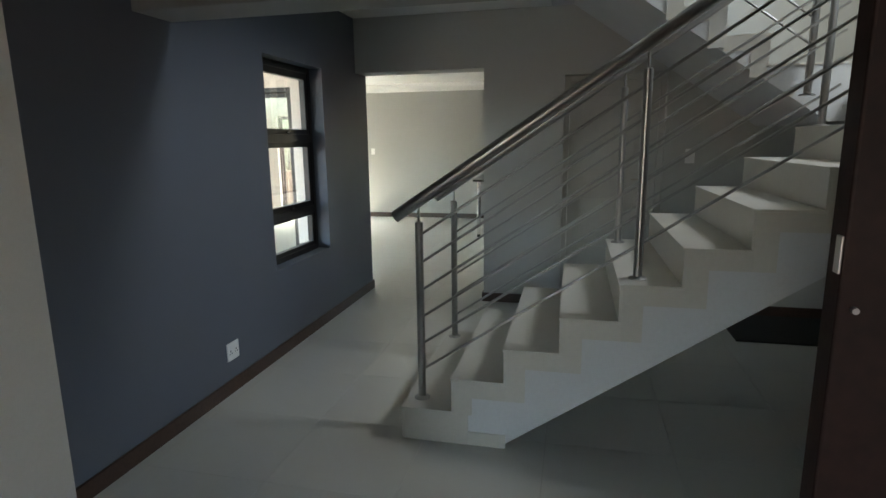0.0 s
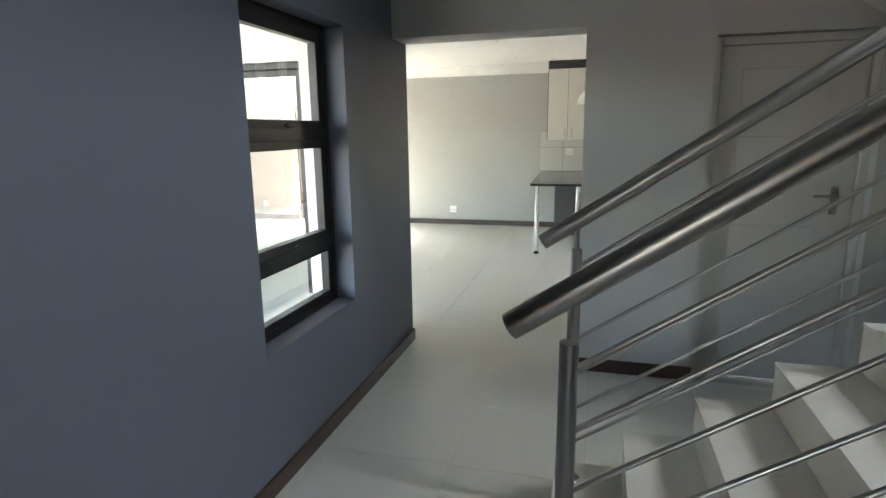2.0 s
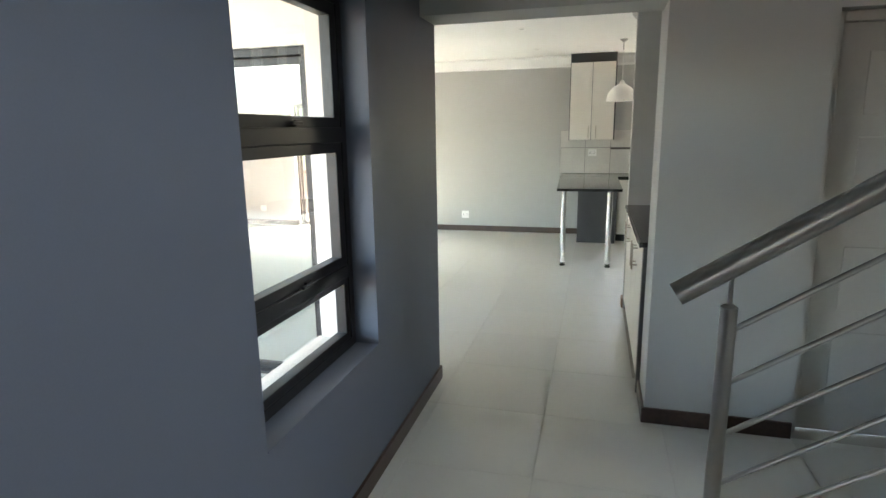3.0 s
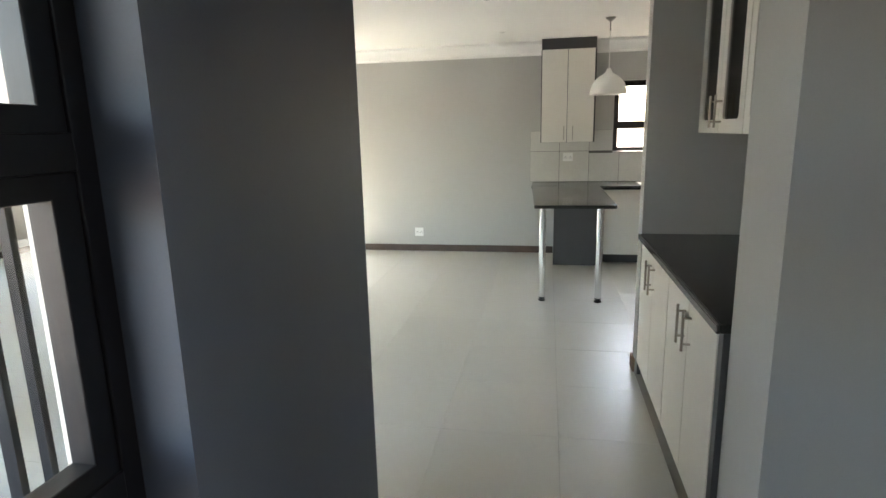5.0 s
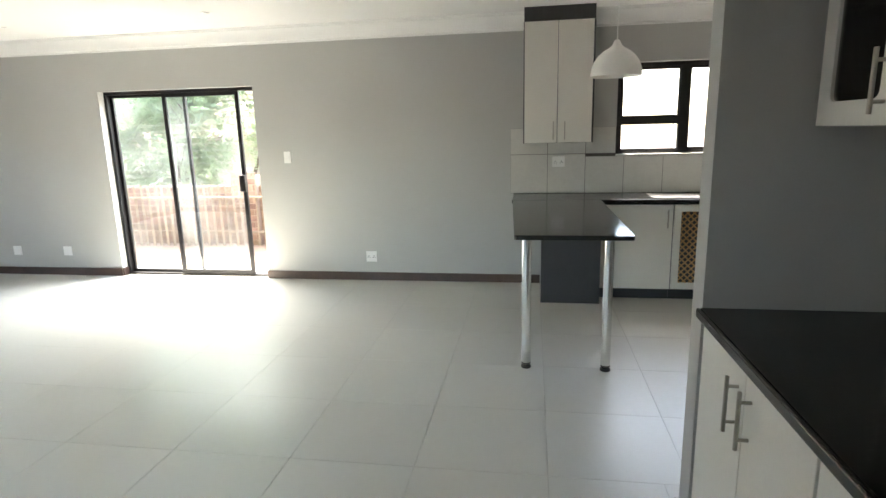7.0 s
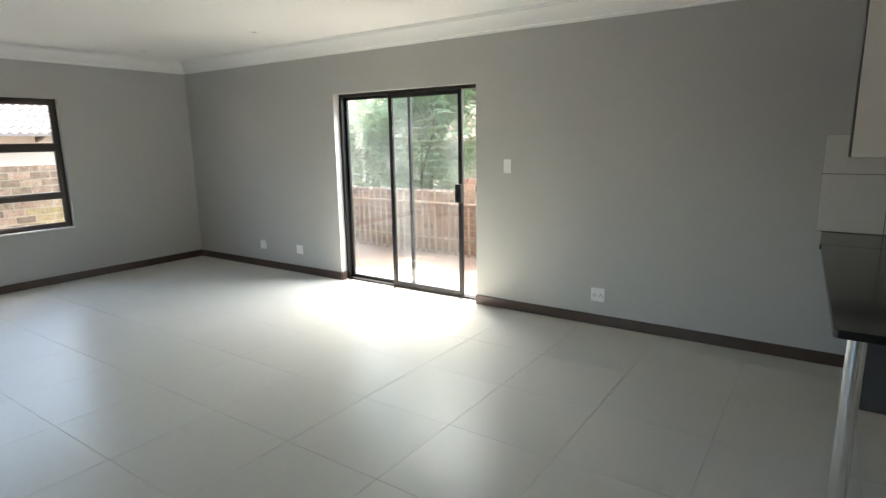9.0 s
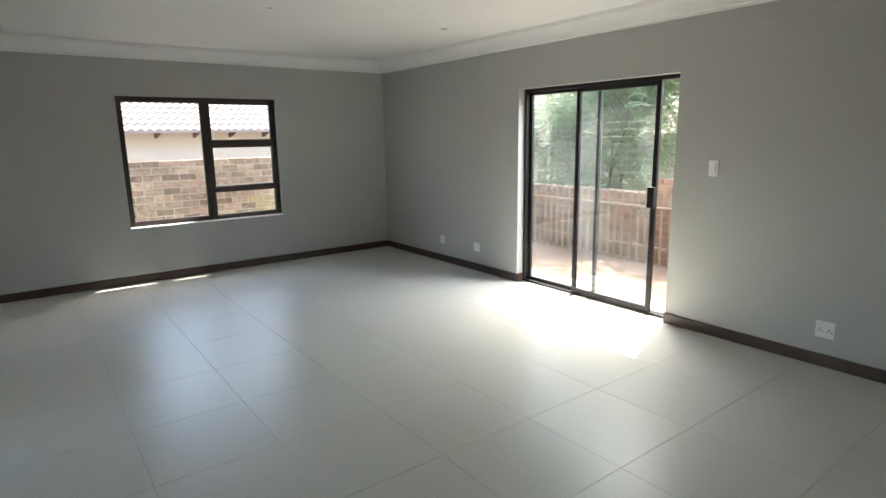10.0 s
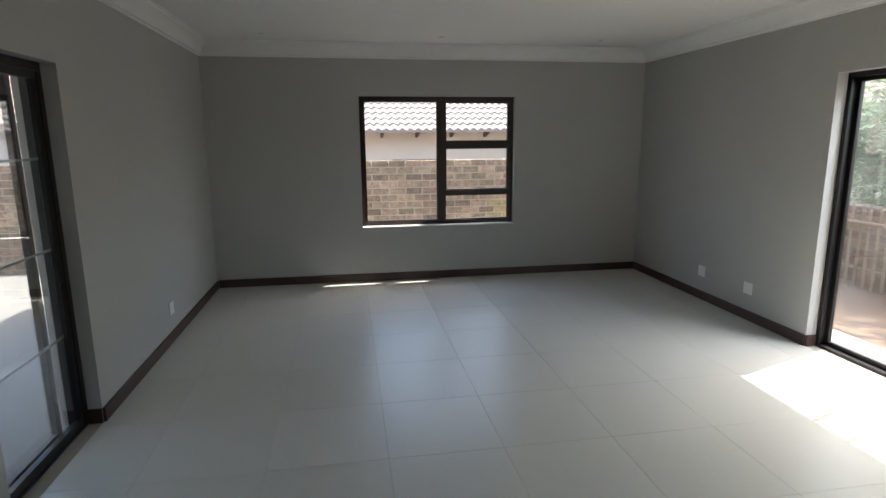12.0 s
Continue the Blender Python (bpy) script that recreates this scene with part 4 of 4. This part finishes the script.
def glazed_front(x, y0, y1, z0, z1, s, r=0.022):
    """A door with one opening, its corners rounded."""
    bm = bmesh.new()
    inner = []
    for cy, cz, a0 in ((y1 - s - r, z1 - s - r, 0), (y0 + s + r, z1 - s - r, 90), (y0 + s + r, z0 + s + r, 180), (y1 - s - r, z0 + s + r, 270)):
        inner.append([(cy + r * math.cos(radians(a0 + k * 22.5)), cz + r * math.sin(radians(a0 + k * 22.5))) for k in range(5)])
    corners = [(y1, z1), (y0, z1), (y0, z0), (y1, z0)]
    for xx in (x, x + 0.018):
        o = [bm.verts.new((xx, *p)) for p in corners]
        i = [[bm.verts.new((xx, *p)) for p in arc] for arc in inner]
        for k in range(4):
            for p, q in zip(i[k], i[k][1:]):
                bm.faces.new((o[k], p, q))
            bm.faces.new((o[k], i[k][-1], i[(k + 1) % 4][0], o[(k + 1) % 4]))
    bm.verts.ensure_lookup_table()
    n = len(bm.verts) // 2
    rim = [range(4), range(4, n)]
    for ring in rim:
        ring = list(ring)
        for p, q in zip(ring, ring[1:] + ring[:1]):
            bm.faces.new((bm.verts[p], bm.verts[q], bm.verts[q + n], bm.verts[p + n]))
    return bm


glass_unit(1.215, 1.985, "white wall cabinet with two glazed doors and bar handles")
glass_unit(0.443, 1.212, "white wall cabinet with two glazed doors and bar handles")
tagged(finish("paper_leaflet", box(bmesh.new(), 1.67, 1.19, 0.9195, 1.755, 1.33, 0.9215, 0), BLOTCH), "small reddish leaflet lying on the granite worktop", "leaflet")

# pendant lamp over the breakfast bar
LX, LY = 1.174, 4.25
lamp = thing("pendant_lamp", (LX, LY, 1.875), "pale satin metal bell-shaped pendant lamp, switched off", "lamp")
outer = [(0.0, 0.240), (0.016, 0.240), (0.022, 0.228), (0.034, 0.202), (0.058, 0.184), (0.090, 0.166), (0.122, 0.138), (0.150, 0.100), (0.166, 0.058), (0.172, 0.018), (0.176, 0.0), (0.172, 0.0), (0.168, 0.018), (0.161, 0.058), (0.145, 0.098), (0.118, 0.134), (0.086, 0.161), (0.05, 0.18), (0.0, 0.18)]
part("shade", lathe(bmesh.new(), outer, (LX, LY, 1.872), 48), SHADE, lamp, "", True)
part("cord", tube(bmesh.new(), (LX, LY, 2.108), (LX, LY, L_CEIL - 0.12), 0.0035, 8), PLASTIC, lamp)
part("hook", tube(bmesh.new(), (LX, LY, L_CEIL - 0.12), (LX, LY, L_CEIL - 0.03), 0.006, 8), STEEL, lamp)
bm = lathe(bmesh.new(), [(0.0, 0.0), (0.012, 0.0), (0.03, 0.014), (0.045, 0.026), (0.047, 0.034), (0.0, 0.034)], (LX, LY, L_CEIL - 0.034), 28)
part("ceiling_rose", bm, STEEL, lamp, "", True)


def downlight(x, y, z=L_CEIL):
    d = thing("downlight", (x, y, z), "small recessed ceiling downlight, switched off", "downlight", "ceiling downlights")
    bm = lathe(bmesh.new(), [(0.028, -0.001), (0.028, -0.005), (0.040, -0.007), (0.046, -0.004), (0.046, 0.0)], (x, y, z), 28)
    part("ring", bm, PLASTIC, d, "", True)
    bm = lathe(bmesh.new(), [(0.0, -0.003), (0.028, -0.002)], (x, y, z), 24)
    part("lens", bm, STEEL, d)
    return d


for x, y in ((-6.16, 1.47), (-6.16, 3.18), (-6.16, 4.85), (-4.23, 1.47), (-4.23, 3.18), (-4.23, 4.88), (-2.15, 1.47), (-2.15, 3.18), (-2.15, 4.8), (0.12, 3.18), (0.12, 4.76)):
    downlight(x, y)

# ---- outside ----
bm = bmesh.new()
bmesh.ops.create_grid(bm, x_segments=60, y_segments=60, size=150, matrix=Matrix.Translation((0, 0, -0.14)))
structure("ground", bm, EARTH, "sandy reddish earth round the house", "ground")
bm = box(bmesh.new(), -7.6, YB + 0.22, -0.2, 5.0, YB + 0.62, -0.03, 0.01)
structure("pavement_north", bm, CONCRETE, "pale concrete apron along the garden side", "pavement")
bm = box(bmesh.new(), -8.1, -7.0, -0.2, -6.906, YB + 0.22, -0.06, 0.01)
box(bm, -6.906, -7.0, -0.2, XJ - 0.09, YS - 0.22, -0.045, 0.01)
box(bm, XJ - 0.09, -7.0, -0.2, -0.265, 0.03, -0.045, 0.01)
patio_ob = structure("pavement_patio", bm, CONCRETE, "pale concrete patio beside the hall", "pavement")
tm = block_mesh("patio_tile", 0.294, 0.294, 0.03, PATIO, 0.002)
for i in range(7):
    for j in range(5):
        piece("tile", tm, (-2.35 + i * 0.3, -0.14 - j * 0.3, -0.045), patio_ob)


def random_leafy(name, at, height, spread, seed, label, sprays=3000, clumps=40):
    """A feathery tree: a tapered trunk, bent limbs and a crown of small leaf sprays gathered in clumps."""
    rnd = random.Random(seed)
    root = thing(name, at, label, "tree", "garden trees")
    bm = bmesh.new()
    base = Vector(at)
    tips = []

    def limb(a, d, length, r, depth):
        p = a
        for s in range(4):
            d = (d + Vector((rnd.uniform(-.25, .25), rnd.uniform(-.25, .25), rnd.uniform(-.05, .18)))).normalized()
            q = p + d * length / 4
            tube(bm, p, q, r * (1 - s * 0.17), 8, r * (1 - (s + 1) * 0.17))
            p = q
            if depth < 2 and s >= 1:
                for _ in range(2):
                    limb(p, (d + Vector((rnd.uniform(-1, 1), rnd.uniform(-1, 1), rnd.uniform(-.1, .6)))).normalized(), length * 0.62, r * 0.5, depth + 1)
        tips.append(p)
    limb(base, Vector((0.08, 0, 1)), height * 0.6, height * 0.010, 0)
    part("trunk", bm, BARK, root)
    verts, faces = [], []
    centres = tips + [base + Vector((rnd.gauss(0, spread * 0.45), rnd.gauss(0, spread * 0.45), height * rnd.uniform(0.14, 1.0))) for _ in range(clumps)]
    for _ in range(sprays):
        c = rnd.choice(centres) + Vector((rnd.gauss(0, 0.24), rnd.gauss(0, 0.24), rnd.gauss(0, 0.15)))
        d = Vector((rnd.uniform(-1, 1), rnd.uniform(-1, 1), rnd.uniform(-0.7, 0.35))).normalized()
        n = d.cross(Vector((rnd.uniform(-0.4, 0.4), rnd.uniform(-0.4, 0.4), 1))).normalized()
        length = rnd.uniform(0.16, 0.36)
        for m in range(8):
            p = c + d * (length * (m + 1) / 8) - Vector((0, 0, 0.3 * length * (m / 8) ** 2))
            for side in (1, -1):
                q = (n * side + d * 0.6).normalized() * length * (0.36 - 0.022 * m)
                w = d * length * 0.055
                k = len(verts)
                verts += [p, p + q * 0.5 + w, p + q, p + q * 0.5 - w]
                faces.append((k, k + 1, k + 2, k + 3))
    me = bpy.data.meshes.new("crown")
    me.from_pydata([tuple(v) for v in verts], [], faces)
    me.materials.append(LEAF)
    crown = new("crown", me)
    crown.parent = root
    crown.matrix_parent_inverse = Matrix.Translation(root.location).inverted()
    return root


random_leafy("tree", (-6.7, 11.2, -0.14), 4.6, 1.9, 3, "feathery green garden tree behind the fence", 4600, 60)
random_leafy("tree", (-5.2, 10.9, -0.14), 4.8, 2.0, 5, "feathery green garden tree behind the fence", 4600, 60)
random_leafy("tree", (-6.1, 9.9, -0.14), 3.4, 1.3, 8, "feathery green garden tree behind the fence", 3300, 42)
random_leafy("tree", (-8.0, 10.4, -0.14), 2.2, 1.2, 21, "feathery green shrub-like tree behind the fence", 1700, 26)
random_leafy("tree", (-1.2, 13.2, -0.14), 4.2, 2.2, 13, "feathery green garden tree behind the fence", 3200, 50)


def far_bricks(name, axis, at, u0, u1, z0, z1, mat, parent, skip=None):
    """The bricks of a wall too many to count, joined into one."""
    verts, faces = [], []
    h, L = 0.0955, 0.232
    j = 0
    z = z0
    while z < z1 - 0.01:
        u = u0 - (L / 2 if j % 2 else 0)
        while u < u1:
            if not (skip and skip[0] <= u and u + L <= skip[1]):
                o = random.uniform(-0.004, 0.004)
                k = len(verts)
                a, b, c, d = max(u, u0) + 0.0065, min(u + L, u1) - 0.0065, z + 0.006, z + h - 0.0065
                p0, p1 = (at + o, at - 0.06) if axis == "y" else (at + o, at + 0.06)
                for q in (p0, p1):
                    for uu, zz in ((a, c), (b, c), (b, d), (a, d)):
                        verts.append((q, uu, zz) if axis == "y" else (uu, q, zz))
                faces += [(k, k + 1, k + 2, k + 3)] + [(k + m, k + (m + 1) % 4, k + 4 + (m + 1) % 4, k + 4 + m) for m in range(4)]
            u += L
        z += h
        j += 1
    me = bpy.data.meshes.new(name)
    me.from_pydata(verts, [], faces)
    me.materials.append(mat)
    ob = new(name, me)
    ob.parent = parent
    ob.matrix_parent_inverse = Matrix.Translation(parent.location).inverted()
    return tagged(ob, "", "", "", "stuff")


# brown brick boundary wall on the west
BWX, BZ0, BZ1 = -8.25, -0.228, 1.302
bwall = thing("boundary_wall", (BWX - 0.1, 0, -0.14), "brown stock brick boundary wall with pale mortar", "wall", "", "structure")
part("mortar_core", box(bmesh.new(), BWX - 0.22, -9.0, -0.3, BWX - 0.0065, 8.6, BZ1 - 0.04), MORTAR, bwall)
U0, U1 = 2.20, 5.45
far_bricks("brickwork", "y", BWX, -9.0, U0, BZ0, BZ1, BRICK_STUFF, bwall)
far_bricks("brickwork", "y", BWX, U1, 8.6, BZ0, BZ1, BRICK_STUFF, bwall)

# neighbour's house beyond it
nb = thing("neighbour_house", (-12.5, 3.0, -0.14), "cream plastered neighbouring house with a pale clay tile roof", "house")
part("wall", box(bmesh.new(), -16.0, -6.0, -0.3, -11.2, 11.0, 1.95), OUTER, nb)


def tiled_roof(name, eave_x, y0, y1, z, run, pitch, mat, parent, row=0.33, wave=0.21, sign=-1):
    """Rows of wavy roof tiles, each row lapping the one below."""
    verts, faces = [], []
    rows = int(run / row)
    n = int((y1 - y0) / wave * 6)
    up, out = math.sin(radians(pitch)), math.cos(radians(pitch))
    for r in range(rows):
        k = len(verts)
        for e in (0, 1):
            dist = (r + e * 1.08) * row
            lift = 0.035 if e == 0 else 0.0
            for i in range(n + 1):
                y = y0 + (y1 - y0) * i / n
                bulge = 0.019 * (1 + math.sin(2 * math.pi * y / wave)) ** 1.0
                verts.append((eave_x + sign * dist * out, y, z + dist * up + lift + bulge))
        for i in range(n + 1):
            verts.append((eave_x + sign * r * row * out, y0 + (y1 - y0) * i / n, z + r * row * up - 0.01))
        for i in range(n):
            faces.append((k + i, k + i + 1, k + n + 1 + i + 1, k + n + 1 + i))
            m = k + 2 * (n + 1)
            faces.append((k + i, m + i, m + i + 1, k + i + 1))
    me = bpy.data.meshes.new(name)
    me.from_pydata(verts, [], faces)
    me.materials.append(mat)
    ob = new(name, me)
    ob.parent = parent
    ob.matrix_parent_inverse = Matrix.Translation(parent.location).inverted()
    return ob


tiled_roof("roof", -10.7, -6.6, 11.6, 1.70, 4.6, 24, ROOF, nb, 0.265, 0.145)
for k in range(26):
    y = -6.0 + k * 0.66
    part("rafter_end", prism(bmesh.new(), [(-11.2, 1.60), (-11.2, 1.76), (-10.74, 1.76), (-10.74, 1.71)], y + 0.27, y + 0.32), TIMBER, nb)
part("gutter_pipe", tube(bmesh.new(), (-11.0, 3.05, 1.190), (-11.0, 3.88, 1.190), 0.012), TIMBER, nb)

# garden fence in front of a low red brick wall
fence = thing("garden_fence", (-4.0, 8.0, -0.14), "cream painted steel palisade fence along the garden", "fence")


def picket_mesh():
    """A steel palisade pale: a folded strip with a forked tip."""
    prof = [(-0.017, 0.008), (-0.008, -0.008), (0.0, 0.003), (0.008, -0.008), (0.017, 0.008)]
    tips = [0.94, 0.99, 0.935, 0.99, 0.94]
    v = [(x, y, z) for y2 in (0.0, 0.003) for z in (0, 1) for (x, y), z in (((x, y + y2), (tips[k] if z else 0.0)) for k, (x, y) in enumerate(prof))]
    f = []
    for k in range(4):
        f += [(k, k + 1, k + 6, k + 5), (k + 10, k + 15, k + 16, k + 11), (k + 5, k + 6, k + 16, k + 15)]
    f += [(0, 5, 15, 10), (4, 14, 19, 9)]
    me = bpy.data.meshes.new("picket")
    me.from_pydata(v, [], f)
    me.materials.append(PICKET)
    return me


pm = picket_mesh()
for k in range(117):
    ob = piece("picket", pm, (-10.6 + k * 0.118 + random.uniform(-0.006, 0.006), 7.98, -0.16 + random.uniform(-0.012, 0.012)), fence)
    ob.rotation_euler = (random.uniform(-0.01, 0.01), random.uniform(-0.015, 0.015), 0)
part("rail", box(bmesh.new(), -10.7, 7.945, 0.610, 3.2, 7.969, 0.636, 0.004), PICKET, fence)
part("rail", box(bmesh.new(), -10.7, 7.995, 0.06, 3.2, 8.03, 0.095, 0.004), PICKET, fence)
gw = thing("garden_wall", (-4.0, 8.2, -0.14), "low red brick garden wall behind the palisade fence", "wall", "", "structure")
part("mortar_core", box(bmesh.new(), -10.8, 8.205, -0.3, 3.4, 8.40, 0.735), MORTAR_BROWN, gw)
far_bricks("brickwork", "x", 8.2, -10.8, 3.4, -0.20, 0.755, REDBRICK, gw)
part("coping", box(bmesh.new(), -10.8, 8.197, 0.750, 3.4, 8.41, 0.768, 0.004), MORTAR_BROWN, gw, "brown mortar capping")
pier = part("pier", box(bmesh.new(), -3.96, 8.10, -0.3, -3.56, 8.44, 0.92), MORTAR_BROWN, gw)
far_bricks("brickwork", "x", 8.095, -3.96, -3.56, -0.16, 0.95, REDBRICK, pier)
ef = thing("electric_fence", (-4.0, 8.3, 0.8), "thin wire security fence above the garden wall", "fence")
for k in range(9):
    z = 0.92 + k * 0.10
    part("wire", tube(bmesh.new(), (-10.8, 8.3, z), (3.4, 8.3, z), 0.002, 5), WIRE, ef)
for k in range(6):
    part("post", tube(bmesh.new(), (-10.0 + k * 2.5, 8.3, 0.78), (-10.0 + k * 2.5, 8.3, 1.78), 0.012, 8), WIRE, ef)

# house behind the trees, and the one across the yard
hb = thing("garden_house", (-11.5, 14.0, -0.14), "cream house with a red clay tile roof behind the trees", "house")
part("wall", box(bmesh.new(), -22.0, 13.4, -0.3, -6.0, 19.0, 1.6), OUTER, hb)
bm_roof = tiled_roof("roof", 0.0, 5.6, 22.5, 1.5, 5.0, 28, REDROOF, hb, 0.33, 0.24, 1)
bm_roof.matrix_basis = Matrix.Translation((0, 13.0, 0)) @ Matrix.Rotation(radians(90), 4, "Z")
yh = thing("yard_house", (-12.0, -3.0, -0.14), "brick outbuilding with a red clay tile roof across the yard", "house")
part("wall", box(bmesh.new(), -10.6, -7.0, -0.3, -8.6, -0.5, 1.9), OUTER, yh)
tiled_roof("roof", -8.4, -7.2, -0.3, 1.75, 2.4, 24, REDROOF, yh)
vp = thing("veranda_post", (-4.35, -0.35, -0.045), "dark painted veranda post on the patio", "post")
part("shaft", box(bmesh.new(), -4.40, -0.40, -0.045, -4.28, -0.28, 2.5, 0.006), TIMBER, vp)

# ---- many alike pieces, last ----
long_brick = block_mesh("brick", 0.06, 0.216, 0.080, BRICK, 0.004)
half_brick = block_mesh("half_brick", 0.06, 0.100, 0.080, BRICK, 0.004)
yellow_brick = block_mesh("yellow_brick", 0.06, 0.216, 0.080, BRICK_YELLOW, 0.004)
for j in range(16):
    z = BZ0 + j * 0.0955
    u = U0
    if j % 2:
        piece("brick", half_brick, (BWX - 0.03 + random.uniform(-0.004, 0.004), u + 0.058, z + 0.005), bwall)
        u += 0.116
    while u < U1 - 0.05:
        short = U1 - u < 0.2
        piece("brick", half_brick if short else yellow_brick if u > 4.15 and z < 0.72 else long_brick, (BWX - 0.03 + random.uniform(-0.004, 0.004), u + (0.058 if short else 0.116), z + 0.005), bwall)
        u += 0.116 if short else 0.232
ROW = [Y_AT - k * PITCH_Y for k in range(5)]
lay_tiles(XW, 4.2, ROW[0], YB)
lay_tiles(XW, 1.19, ROW[2], ROW[0])
lay_tiles(1.19, 4.2, 2.141, ROW[0])
lay_tiles(XW, XJ, YS, ROW[2])
lay_tiles(XJ, 1.19, ROW[3], ROW[2])
lay_tiles(XJ, 0.0, 0.272, ROW[3])
lay_tiles(0.0, 1.215, ROW[4], ROW[3])
lay_tiles(-2.35, -0.69, YD + 0.047, 0.272)
lay_tiles(1.215, 4.4, ROW[4], 0.0)
lay_tiles(0.0, 4.4, -4.6, ROW[4])
